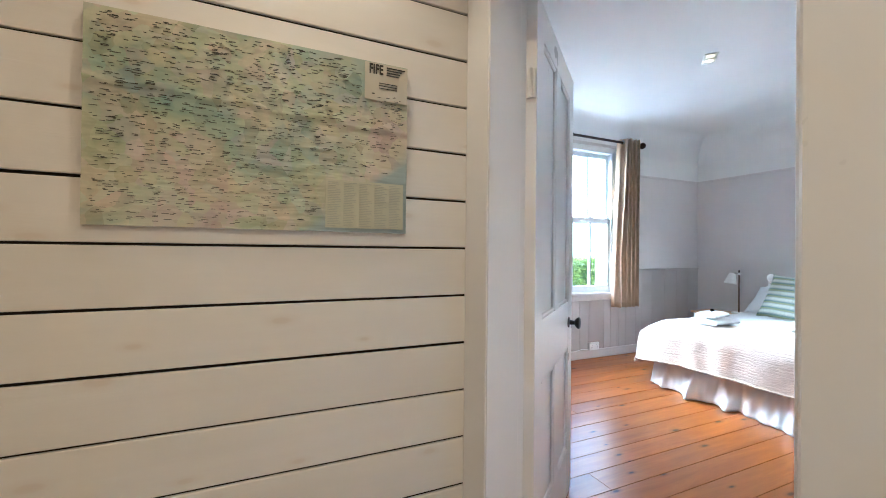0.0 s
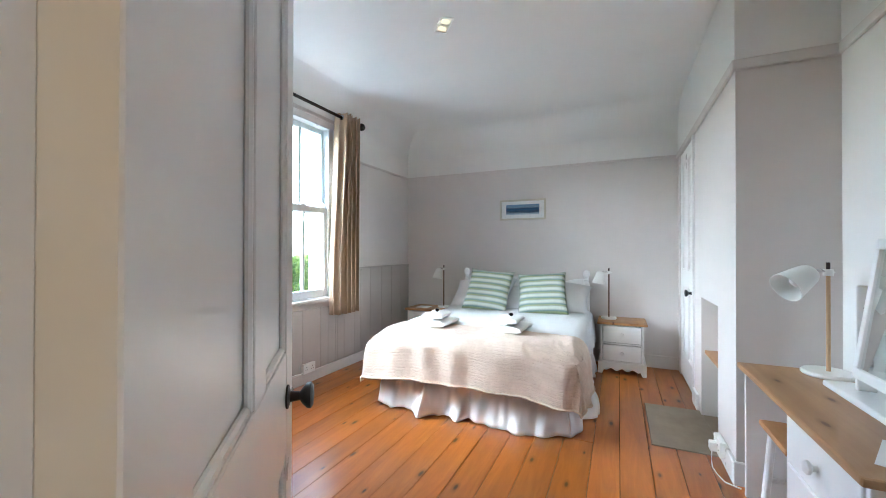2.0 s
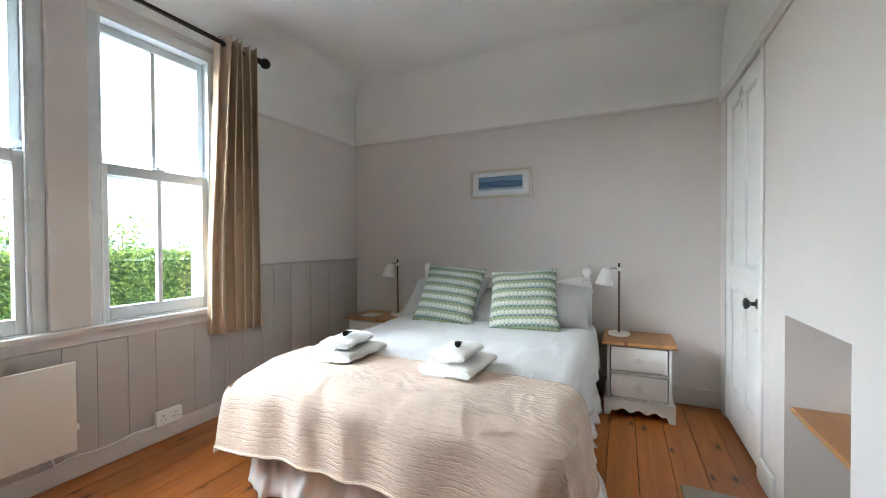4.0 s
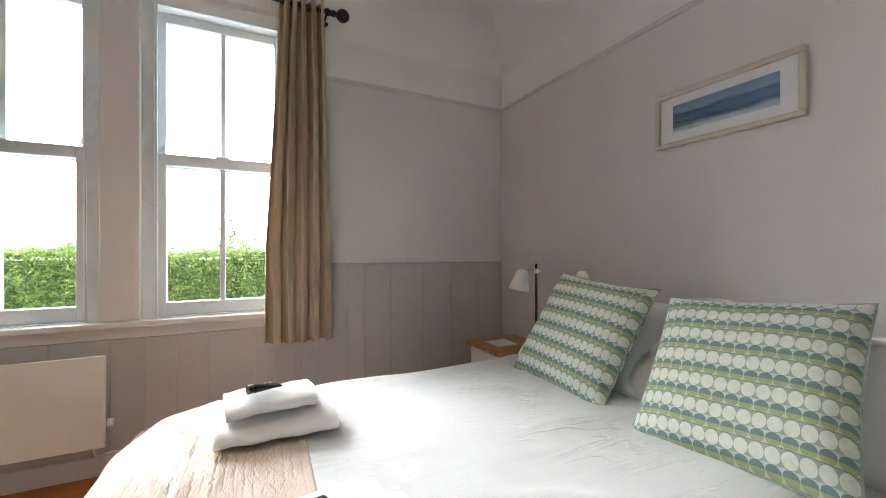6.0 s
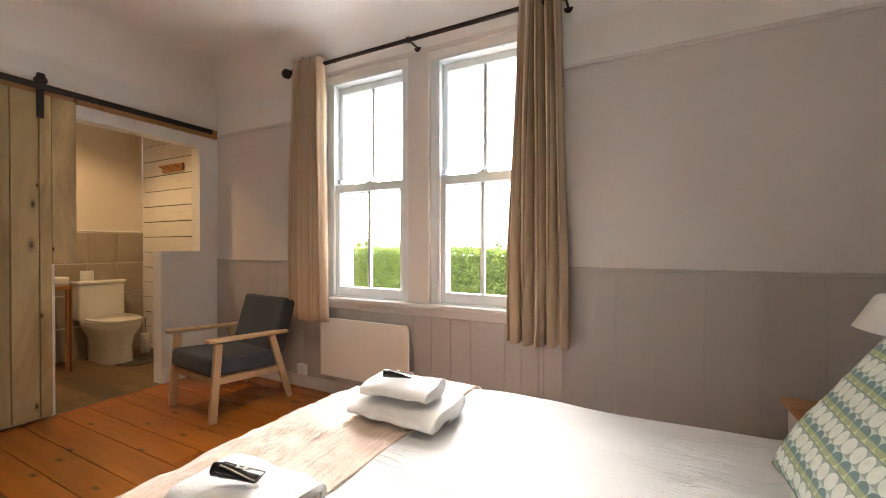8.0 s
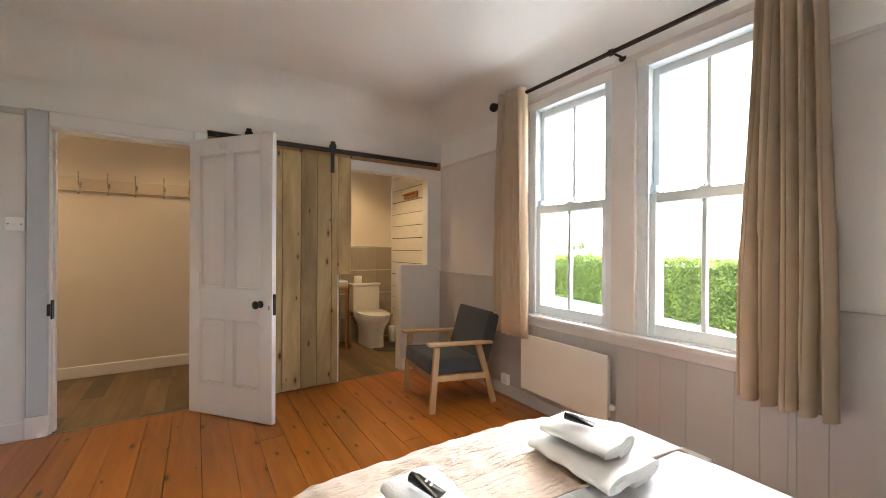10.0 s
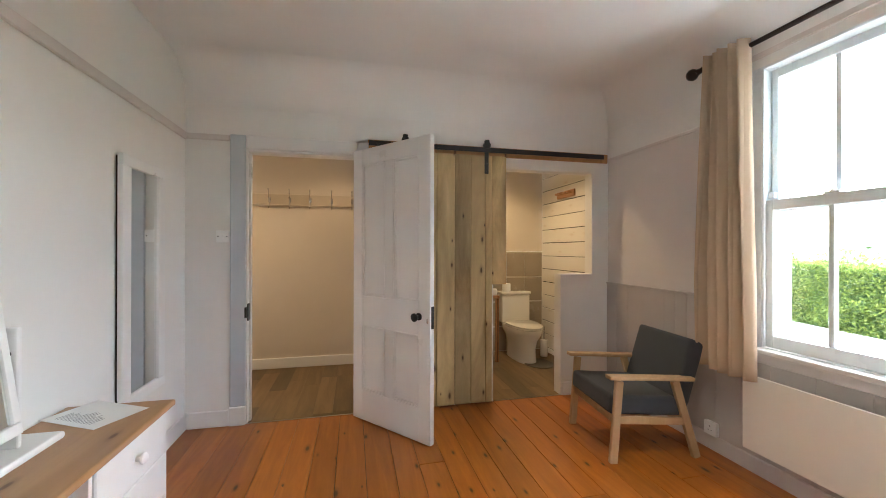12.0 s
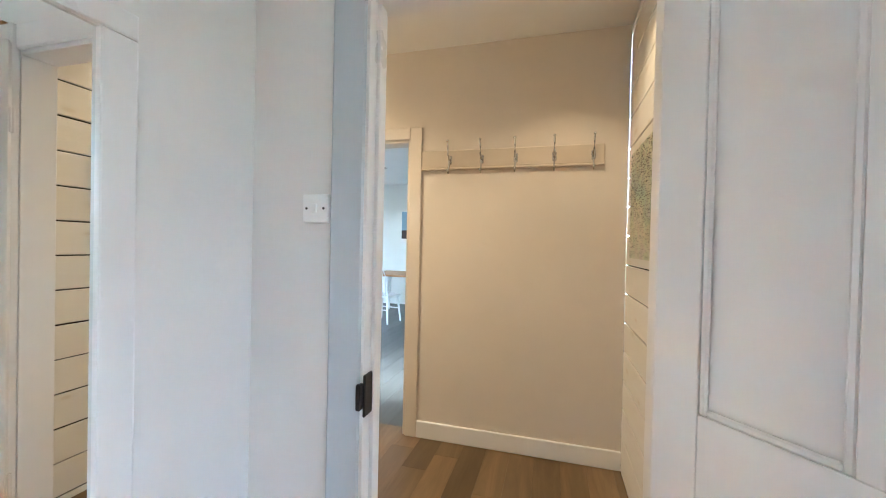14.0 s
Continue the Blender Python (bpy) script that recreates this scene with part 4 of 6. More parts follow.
b.free()
cut = [0, lens[0] / TOT, (lens[0] + lens[1]) / TOT, 1]
for va, vb in zip(cut, cut[1:]):
    b = B()
    surf(b, lambda u, v: valance(u, va + 0.0001 + (vb - va - 0.0002) * v), 14, 300)
    so = part("skirt_panel", b, VALANCE, val, "", True, False).modifiers.new("thickness", "SOLIDIFY")
    so.thickness = 0.003


def pillow_mesh(bm, w, h, t, pinch=0.07, n=28, sag=0.0, seed=0, uv=True):
    """A stuffed square cushion in the xz plane, thickness along y."""
    layer = bm.loops.layers.uv.new("UVMap")
    rows = {}
    for side in (1, -1):
        g = []
        for i in range(n + 1):
            row = []
            for j in range(n + 1):
                a, c = 2 * i / n - 1, 2 * j / n - 1
                x = w / 2 * a * (1 - pinch * (1 - a * a) * 0 - pinch * (1 - c * c) * abs(a) ** 3)
                z = h / 2 * c * (1 - pinch * (1 - a * a) * abs(c) ** 3)
                prof = max(0.0, (1 - a ** 4) * (1 - c ** 4)) ** 0.55
                rim = max(abs(a), abs(c))
                wr = 0.10 * noise.noise(Vector((a * 2.4 + seed, c * 2.4, side * 1.5))) + 0.05 * noise.noise(Vector((a * 6 + seed, c * 6, side))) + 0.22 * rim ** 6 * noise.noise(Vector((a * 11 + seed, c * 11, side * 3)))
                y = side * t / 2 * prof * (1 + wr) - sag * t * c * c
                edge = i in (0, n) or j in (0, n)
                key = (i, j) if edge else (i, j, side)
                if key not in rows:
                    rows[key] = (bm.verts.new((x, y, z)), (i / n, j / n))
                row.append(key)
            g.append(row)
        for i in range(n):
            for j in range(n):
                ks = (g[i][j], g[i + 1][j], g[i + 1][j + 1], g[i][j + 1])
                fc = bm.faces.new([rows[k][0] for k in ks])
                for lp, k in zip(fc.loops, ks):
                    lp[layer].uv = rows[k][1]
    return bm


def fan_print():
    """Rows of pale ovals and of teal-over-lime half ovals."""
    m, n, l, p = material("oval_print_cotton", 0.85)
    tc, sep = n.new("ShaderNodeTexCoord"), n.new("ShaderNodeSeparateXYZ")
    l.new(tc.outputs["UV"], sep.inputs[0])

    def mth(op, a, b=None):
        k = n.new("ShaderNodeMath")
        k.operation = op
        for i, v in enumerate((a, b)):
            if v is None:
                continue
            if isinstance(v, bpy.types.NodeSocket):
                l.new(v, k.inputs[i])
            else:
                k.inputs[i].default_value = v
        return k.outputs[0]

    u = mth("SUBTRACT", mth("FRACT", mth("MULTIPLY", sep.outputs["X"], 16.0)), 0.5)
    v = mth("FRACT", mth("MULTIPLY", sep.outputs["Y"], 7.0))
    u2 = mth("POWER", mth("MULTIPLY", u, 2.08), 2.0)

    def oval(centre, half):
        dv = mth("DIVIDE", mth("SUBTRACT", v, centre), half)
        return mth("LESS_THAN", mth("ADD", u2, mth("POWER", mth("ABSOLUTE", dv), 2.0)), 1.0)

    pale_row = mth("GREATER_THAN", v, 0.45)
    low = mth("LESS_THAN", v, 0.215)
    base = mix(n, l, pale_row, (0.46, 0.52, 0.46), (0.29, 0.335, 0.30))
    base = mix(n, l, low, base, (0.46, 0.49, 0.28))
    col = mix(n, l, oval(0.72, 0.265), base, (0.59, 0.62, 0.55))
    teal = mth("MULTIPLY", oval(0.225, 0.22), mth("GREATER_THAN", v, 0.215))
    lime = mth("MULTIPLY", oval(0.225, 0.22), low)
    col = mix(n, l, teal, col, (0.15, 0.225, 0.215))
    col = mix(n, l, lime, col, (0.30, 0.34, 0.19))
    seam = mth("LESS_THAN", v, 0.028)
    col = mix(n, l, seam, col, (0.16, 0.20, 0.18))
    vec = coords(n, l)
    col = mix(n, l, 1.0, col, ramp(n, l, noise_node(n, l, vec, 60, 3), [(0.3, (0.88, 0.88, 0.88)), (0.7, (1.05, 1.05, 1.05))]), "MULTIPLY")
    l.new(col, p.inputs["Base Color"])
    bump(n, l, p, noise_node(n, l, vec, 420, 2), 0.25, 0.002)
    return m


PRINT = fan_print()
PIPE = fabric("dark_green_cord", (0.30, 0.36, 0.31), 300)


def cushion(label, m, seed):
    t = thing("scatter_cushion", label, "cushion", m, "patterned cushions")
    bm = pillow_mesh(B(), 0.485, 0.495, 0.13, 0.065, 36, 0.0, seed)
    part("cover", bm, PRINT, t, "", True)
    ring = []
    for k in range(96):
        e, q = divmod(k / 24, 1)
        a, c = ((2 * q - 1, -1), (1, 2 * q - 1), (1 - 2 * q, 1), (-1, 1 - 2 * q))[int(e)]
        ring.append((0.2425 * a * (1 - 0.065 * (1 - c * c)), 0, 0.2475 * c * (1 - 0.065 * (1 - a * a))))
    b = B()
    tube(b, ring + ring[:1], 0.003, 6)
    part("piping", b, PIPE, t, "sage green corded edge", True)
    return t


def leaning(centre, across, up):
    """Pose of a cushion from its middle, its sideways edge and its upward edge."""
    x = Vector(across).normalized()
    z = (Vector(up) - x * Vector(up).dot(x)).normalized()
    y = z.cross(x)
    m = Matrix((x, y, z)).transposed().to_4x4()
    m.translation = centre
    return m


cushion("green and teal oval-patterned square cushion leaning on the pillows", leaning((4.80, 2.256, 0.770), (0.0, 0.48, 0.035), (0.24, 0.02, 0.383)), 1)
cushion("green and teal oval-patterned square cushion tilted against white pillows", leaning((4.80, 1.680, 0.762), (-0.055, 0.45, -0.032), (0.285, -0.03, 0.375)), 5)


def pillow(label, m, seed, w=0.74, h=0.44, t=0.17):
    tt = thing("pillow", label, "pillow", m, "white pillows")
    bm = pillow_mesh(B(), w, h, t, 0.10, 30, 0.0, seed)
    part("pillowcase", bm, LINEN, tt, "", True)
    return tt


pillow("plump white cotton pillow propped against the headboard", pose(5.00, 2.38, 0.715, 50, 4, 86), 11)
pillow("plump white cotton pillow propped against the headboard", pose(5.00, 1.575, 0.715, 49, -7, 95), 13, 0.70)
pillow("white cotton pillow lying on the duvet under the cushion", pose(4.98, 1.97, 0.68, 58, 3, 91), 17, 0.62, 0.4, 0.13)


def towel_roll(bm, w, dd, h, seed, layer, turns):
    """A towel folded over and over: a flattened spiral seen at its ends, along x."""

    def f(u, v):
        q = v * turns
        a = 2 * math.pi * q - 0.5 * math.pi
        bz = h / 2 - layer / 2 - layer * 0.95 * q
        by = dd / 2 - layer / 2 - layer * 1.1 * q
        ce, se = math.cos(a), math.sin(a)
        y = by * math.copysign(abs(ce) ** 0.62, ce)
        z = h / 2 + max(bz, layer * 0.15) * math.copysign(abs(se) ** 0.85, se)
        s = 2 * u - 1
        edge = 0.010 * noise.noise(Vector((y * 16 + seed, z * 30, s)))
        wob = 0.006 * noise.noise(Vector((s * 2.5 + seed, y * 12, z * 9))) * (0.3 + z / h)
        sag = 0.004 * abs(s) ** 3 * (z / h)
        return (s * (w / 2 + edge), y * (1 + 0.03 * s * math.sin(seed)) + wob, max(z + wob * 0.7 - sag, layer / 2))

    surf(bm, f, 26, int(70 * turns))


def towels(label, m, seed):
    for nm, w, dd, h, z, dx, dy, rz in (("bath_towel", 0.31, 0.275, 0.072, 0.0, 0, 0, 0), ("hand_towel", 0.235, 0.185, 0.064, 0.061, -0.015, 0.0, 5)):
        t = thing(nm, label % nm.replace("_", " "), "towel", m @ pose(dx, dy, z, 0, 0, rz), "folded towels")
        b = B()
        towel_roll(b, w, dd, h, seed + z * 40, h * 0.25, 1.7)
        ob = part("fold", b, TOWEL, t, "", True, False)
        so = ob.modifiers.new("thickness", "SOLIDIFY")
        so.thickness, so.offset = h * 0.215, 0
        bv = ob.modifiers.new("soft_edge", "BEVEL")
        bv.width, bv.segments, bv.limit_method, bv.angle_limit = h * 0.06, 2, "ANGLE", radians(50)
    t = thing("toiletry_tube", "small black plastic toiletry tube lying on the towels", "tube", m @ pose(-0.02, 0.0, 0.1235, 0, 0, 25) @ Matrix.Scale(0.95, 4), "toiletry tubes")
    b = B()
    prev = None
    for i in range(9):
        s = i / 8
        ring = [b.verts.new((-0.045 + 0.08 * s, (0.016 * (1 - s) + 0.020 * s) * math.cos(a), 0.014 + (0.014 * (1 - s) + 0.003 * s) * math.sin(a) - 0.010 * s)) for a in [2 * math.pi * k / 14 for k in range(14)]]
        if prev:
            for k in range(14):
                b.faces.new((prev[k], prev[(k + 1) % 14], ring[(k + 1) % 14], ring[k]))
        else:
            b.faces.new(ring)
        prev = ring
    b.faces.new(list(reversed(prev)))
    part("tube_body", b, TUBE, t, "", True)
    b = B()
    cy(b, (-0.063, 0, 0.014), (-0.044, 0, 0.014), 0.013, None, 14)
    part("cap", b, TUBE, t, "", True)
    for i, (a, w) in enumerate(((-0.012, 0.006), (0.004, 0.009))):
        b = B()
        bx(b, a - 0.0025, a + 0.0025, -w / 2, w / 2, 0.0235 - 0.007 * (a + 0.045) / 0.08 * 2 + 0.0035, 0.0265 - 0.007 * (a + 0.045) / 0.08 * 2 + 0.0035)
        part("print_bar", b, PAPER, t, "unreadable white print")


TUBE = paint("black_tube", (0.012, 0.012, 0.013), 0.22, 0.1, 0.02, 60)
towels("fluffy white %s folded on the bed near the window", pose(3.678, 2.325, 0.579, 0, 0, 0), 1)
towels("fluffy white %s folded on the quilted throw", pose(3.715, 1.72, 0.579, 0, 0, -5), 5)

# ---- bedside tables, lamps ----


def bedside(label, m):
    t = thing("bedside_table", label, "bedside table", m, "bedside tables")
    w, dp = 0.385, 0.36
    b = B()
    bx(b, -dp / 2 - 0.02, dp / 2 + 0.012, -w / 2 - 0.03, w / 2 + 0.03, 0.475, 0.50, 0.006, 2)
    part("top", b, TOPPINE, t, "waxed pine top")
    b = B()
    bx(b, -dp / 2, dp / 2, -w / 2, -w / 2 + 0.018, 0.11, 0.475)
    bx(b, -dp / 2, dp / 2, w / 2 - 0.018, w / 2, 0.11, 0.475)
    bx(b, dp / 2 - 0.01, dp / 2, -w / 2 + 0.018, w / 2 - 0.018, 0.11, 0.475)
    bx(b, -dp / 2, dp / 2 - 0.01, -w / 2 + 0.018, w / 2 - 0.018, 0.105, 0.12)
    bx(b, -dp / 2 + 0.006, -dp / 2 + 0.02, -w / 2 + 0.018, w / 2 - 0.018, 0.285, 0.297)
    part("carcass", b, GLOSS, t)
    for z0, z1 in ((0.302, 0.468), (0.125, 0.282)):
        b = B()
        bx(b, -dp / 2 - 0.008, -dp / 2 + 0.3, -w / 2 + 0.024, w / 2 - 0.024, z0 + 0.003, z1 - 0.004, 0.004)
        dr = part("drawer", b, GLOSS, t)
        b = B()
        lathe(b, [(0, 0), (0.009, 0), (0.008, 0.010), (0.017, 0.018), (0.017, 0.024), (0.010, 0.030), (0, 0.031)], 16, pose(-dp / 2 - 0.006, 0, (z0 + z1) / 2, 0, -90, 0))
        part("knob", b, GLOSS, dr, "", True)
    b = B()
    # plinth with a scalloped lower edge
    pts, n = [], 24
    for i in range(n + 1):
        s = i / n
        y = -w / 2 - 0.02 + (w + 0.04) * s
        e = abs(s - 0.5) * 2
        z = 0.0 if e > 0.80 else (0.045 + 0.012 * math.cos(e * 14))
        pts.append((y, z))
    for side in (-1,):
        fr = [b.verts.new((-dp / 2 - 0.022, y, z)) for y, z in pts] + [b.verts.new((-dp / 2 - 0.022, y, 0.115)) for y, z in reversed(pts)]
        bk = [b.verts.new((-dp / 2, v.co.y, v.co.z)) for v in fr]
        k = len(fr)
        for i in range(n):
            b.faces.new((fr[i], fr[i + 1], fr[k - 2 - i], fr[k - 1 - i]))
            b.faces.new((bk[k - 1 - i], bk[k - 2 - i], bk[i + 1], bk[i]))
        for i in range(k):
            b.faces.new((fr[i], bk[i], bk[(i + 1) % k], fr[(i + 1) % k]))
    bx(b, -dp / 2, dp / 2, -w / 2 - 0.02, -w / 2, 0.0, 0.115, 0.003)
    bx(b, -dp / 2, dp / 2, w / 2, w / 2 + 0.02, 0.0, 0.115, 0.003)
    part("plinth", b, GLOSS, t, "scalloped white plinth")
    return t


n1 = bedside("white bedside table with two drawers and a pine top", pose(5.10, 0.94, 0))
copy_thing(n1, pose(5.10, 3.13, 0))

LAMPW = paint("lamp_white", (0.80, 0.79, 0.76), 0.4, 0.02, 0.03, 60)


def lamp(name, label, m, aim, rod_mat, k=1.0, tilt=0, shade_r=(0.038, 0.075), shade_l=0.145, foot=0.9):
    t = thing(name, label, "lamp", m, "white lamps")
    b = B()
    lathe(b, [(0, 0), (0.075 * foot, 0), (0.082 * foot, 0.006), (0.082 * foot, 0.014), (0.078 * foot, 0.020), (0, 0.020)], 32)
    part("base", b, LAMPW, t, "round white base", True)
    hh = 0.52 if k < 1.1 else 0.50
    b = B()
    cy(b, (0, 0, 0.020), (0, 0, hh - 0.03), 0.0078, None, 14)
    part("rod", b, rod_mat, t, "wooden rod")
    b = B()
    cy(b, (0, 0, hh - 0.03), (0, 0, hh), 0.0074, None, 14)
    part("rod_tip", b, BRONZE, t, "dark metal tip")
    b = B()
    zc = hh - 0.045
    cy(b, (0, 0, zc - 0.014), (0, 0, zc + 0.014), 0.014 * k, None, 16)
    ax = Vector((math.cos(radians(aim)), math.sin(radians(aim)), 0))
    cy(b, Vector((0, 0, zc)) - ax * 0.03, Vector((0, 0, zc)), 0.004, 0.004, 8)
    part("clamp", b, LAMPW, t)
    b = B()
    e = Vector((0, 0, zc)) + ax * 0.075
    tube(b, [Vector((0, 0, zc + 0.004)), Vector((0, 0, zc + 0.006)) + ax * 0.05, e], 0.0035, 8)
    tube(b, [Vector((0, 0, zc + 0.004)) + ax * 0.012, Vector((0, 0, zc + 0.016)) + ax * 0.035, Vector((0, 0, zc + 0.012)) + ax * 0.07], 0.002, 6)
    part("arm", b, CHROME, t, "thin steel arm", True)
    down = (ax * math.sin(radians(tilt)) + Vector((0, 0, -math.cos(radians(tilt)))))
    mm = Matrix.Translation(e - down * 0.01 + ax * 0.01) @ down.to_track_quat("Z", "Y").to_matrix().to_4x4()
    r0, r1 = shade_r
    b = B()
    lathe(b, [(0.010, 0.0), (r0 * 0.55, 0.002), (r0 * 0.85, 0.009), (r0, 0.022), (r0 * 1.12, 0.04), (r1, shade_l), (r1 - 0.003, shade_l), (r0 * 1.12 - 0.004, 0.044), (r0 - 0.005, 0.024), (0.010, 0.010)], 32, mm)
    part("shade", b, LAMPW, t, "white metal cone shade", True)
    b = B()
    lathe(b, [(0.0, 0.018), (0.014, 0.018), (0.014, 0.05), (0.024, 0.07), (0.028, 0.088), (0.020, 0.098), (0, 0.104)], 16, mm)
    part("bulb", b, PLASTIC, t, "unlit white bulb", True)
    return t


lamp("bedside_lamp", "small white bedside lamp with a dark wooden rod", pose(5.12, 1.06, 0.50), 100, WALNUT, 0.9, 8, (0.036, 0.062), 0.125)
lamp("bedside_lamp", "small white bedside lamp with a dark wooden rod", pose(5.15, 2.94, 0.50), 160, WALNUT, 0.9, 12, (0.036, 0.062), 0.125)
lamp("desk_lamp", "white desk lamp with a wooden rod and tilted shade", pose(3.045, 0.125, 0.645), 118, PALEWOOD, 1.25, 60, (0.044, 0.068), 0.145, 1.15)
b = B()
bx(b, 4.98, 5.13, 3.09, 3.24, 0.5005, 0.506, 0.002)
tagged(part("leaflet", b, PAPER), "small pale leaflet lying on the pine bedside table", "leaflet")

# ---- desk, stool, mirrors ----
desk = thing("dressing_table", "white dressing table with a knotty pine top and drawers", "desk", pose(2.06, 0.012, 0))
DT = wood("desk_pine", (0.45, 0.26, 0.12), (0.34, 0.18, 0.075), (0.12, 0.045, 0.016), 0, 0.38, True, 12, 0.05)
b = B()
bx(b, 0, 1.085, 0.008, 0.422, 0.618, 0.645, 0.010, 3)
part("top", b, DT, desk, "knotty pine top with a rounded front edge")
b = B()
bx(b, 0.025, 0.043, 0.03, 0.395, 0.0, 0.618, 0.002)
bx(b, 0.525, 0.543, 0.03, 0.395, 0.0, 0.618, 0.002)
bx(b, 0.043, 0.525, 0.03, 0.042, 0.05, 0.618)
bx(b, 0.043, 0.525, 0.042, 0.38, 0.05, 0.065)
part("pedestal", b, GLOSS, desk)
for z0, z1 in ((0.435, 0.612), (0.25, 0.43), (0.068, 0.245)):
    b = B()
    bx(b, 0.046, 0.522, 0.10, 0.402, z0, z1, 0.004)
    dr = part("drawer", b, GLOSS, desk)
    b = B()
    lathe(b, [(0, 0), (0.010, 0), (0.009, 0.012), (0.021, 0.020), (0.022, 0.028), (0.013, 0.036), (0, 0.037)], 18, pose(0.284, 0.402, (z0 + z1) / 2, -90, 0, 0))
    part("knob", b, GLOSS, dr, "round white knob", True)
b = B()
bx(b, 1.045, 1.065, 0.03, 0.395, 0.0, 0.618, 0.002)
part("end_panel", b, GLOSS, desk)
b = B()
bx(b, 0.543, 1.045, 0.03, 0.045, 0.50, 0.618)
part("back_rail", b, GLOSS, desk)

st = thing("stool", "white stool with a pine seat tucked under the table", "stool", pose(2.86, 0.25, 0))
b = B()
bx(b, -0.16, 0.16, -0.13, 0.13, 0.395, 0.42, 0.008, 2)
part("seat", b, TOPPINE, st, "pine seat")
for sx in (-1, 1):
    for sy in (-1, 1):
        b = B()
        cy(b, (sx * 0.145, sy * 0.115, 0), (sx * 0.115, sy * 0.09, 0.396), 0.015, 0.017, 12)
        part("leg", b, GLOSS, st)
for sx in (-1, 1):
    b = B()
    cy(b, (sx * 0.132, -0.10, 0.16), (sx * 0.132, 0.10, 0.16), 0.010, None, 10)
    part("stretcher", b, GLOSS, st)

vm = thing("dressing_table_mirror", "white swing mirror on a stand on the dressing table", "mirror", pose(2.625, 0.125, 0.645) @ Matrix.Diagonal((0.80, 1, 1, 1)))
b = B()
bx(b, -0.31, 0.31, -0.085, 0.085, 0.0, 0.026, 0.012, 3)
part("base", b, GLOSS, vm)
for s in (-1, 1):
    b = B()
    bx(b, s * 0.165 - 0.012, s * 0.165 + 0.012, -0.03, 0.03, 0.024, 0.42, 0.010, 3)
    part("post", b, GLOSS, vm)
    b = B()
    cy(b, (s * 0.150, 0, 0.335), (s * 0.185, 0, 0.335), 0.012, None, 12)
    part("swivel", b, BLACK, vm, "black swivel screw")
tilt = pose(0, 0, 0.335, 8, 0, 0)
b = B()
for r in ((-0.148, 0.148, -0.26, -0.222), (-0.148, 0.148, 0.222, 0.26), (-0.148, -0.112, -0.222, 0.222), (0.112, 0.148, -0.222, 0.222)):
    bx(b, r[0], r[1], -0.012, 0.014, r[2], r[3], 0.006, 2)
bmesh.ops.transform(b, matrix=tilt, verts=b.verts)
part("frame", b, GLOSS, vm)
b = B()
bx(b, -0.114, 0.114, -0.008, 0.004, -0.224, 0.224)
bmesh.ops.transform(b, matrix=tilt, verts=b.verts)
part("glass", b, MIRROR, vm, "silvered mirror glass")

wm = thing("wall_mirror", "tall wall mirror in a white painted frame", "mirror", pose(1.482, YS + 0.014, 1.144))
b = B()
W, H = 0.230, 0.676
for r in ((-W, W, -H, -H + 0.06), (-W, W, H - 0.06, H), (-W, -W + 0.08, -H + 0.06, H - 0.06), (W - 0.08, W, -H + 0.06, H - 0.06)):
    bx(b, r[0], r[1], 0, 0.028, r[2], r[3], 0.006, 2)
part("frame", b, GLOSS, wm)
b = B()
bx(b, -W + 0.079, W - 0.079, 0.006, 0.014, -H + 0.059, H - 0.059)
part("glass", b, MIRROR, wm, "silvered mirror glass")
# near-black slab standing for the shaded gap between frame and wall
b = B()
bx(b, -W + 0.012, W - 0.012, -0.012, 0.0, -H + 0.01, H - 0.01)
part("backing", b, DARKHOLE, wm)

sh = thing("paper_sheet", "printed white information sheet lying on the pine top", "paper", pose(2.175, 0.19, 0.6455, 0, 0, 62))
b = B()
bx(b, -0.148, 0.148, -0.105, 0.105, 0, 0.0012)
part("sheet", b, PAPER, sh)
INK = paint("grey_ink", (0.25, 0.25, 0.27), 0.7)
random.seed(4)
b = B()
for i in range(14):
    w = random.uniform(0.05, 0.10)
    bx(b, -0.10 + i * 0.014, -0.097 + i * 0.014, -0.08, -0.08 + w, 0.0012, 0.0016)
part("text_lines", b, INK, sh, "unreadable printed lines")

# ---- armchair ----
ch = thing("armchair", "wooden-armed chair with charcoal grey cushions in the corner", "armchair", pose(1.69, 3.075, 0, 0, 0, -6))
for s in (-1, 1):
    x = s * 0.275
    def bar(name, p0, p1, w, tk):
        bm = B()
        a, c = Vector(p0), Vector(p1)
        L = (c - a).length
        bx(bm, -w / 2, w / 2, -tk / 2, tk / 2, 0, L, 0.005, 2)
        bmesh.ops.transform(bm, matrix=Matrix.Translation(a) @ (c - a).to_track_quat("Z", "Y").to_matrix().to_4x4(), verts=bm.verts)
        return part(name, bm, PALEWOOD, ch)
    bar("leg", (x, -0.265, 0), (x, -0.225, 0.505), 0.030, 0.048)
    bar("leg", (x, 0.30, 0), (x, 0.15, 0.49), 0.030, 0.048)
    bar("side_rail", (x, -0.235, 0.265), (x, 0.21, 0.235), 0.024, 0.045)
    b = B()
    bx(b, x - 0.034, x + 0.034, -0.30, 0.27, 0, 0.024, 0.008, 2)
    bmesh.ops.transform(b, matrix=pose(0, 0, 0.505, -3.0, 0, 0), verts=b.verts)
    part("armrest", b, PALEWOOD, ch, "flat pale wooden armrest")
b = B()
bx(b, -0.262, 0.262, -0.255, -0.23, 0.235, 0.285, 0.004)
part("front_rail", b, PALEWOOD, ch)
b = B()
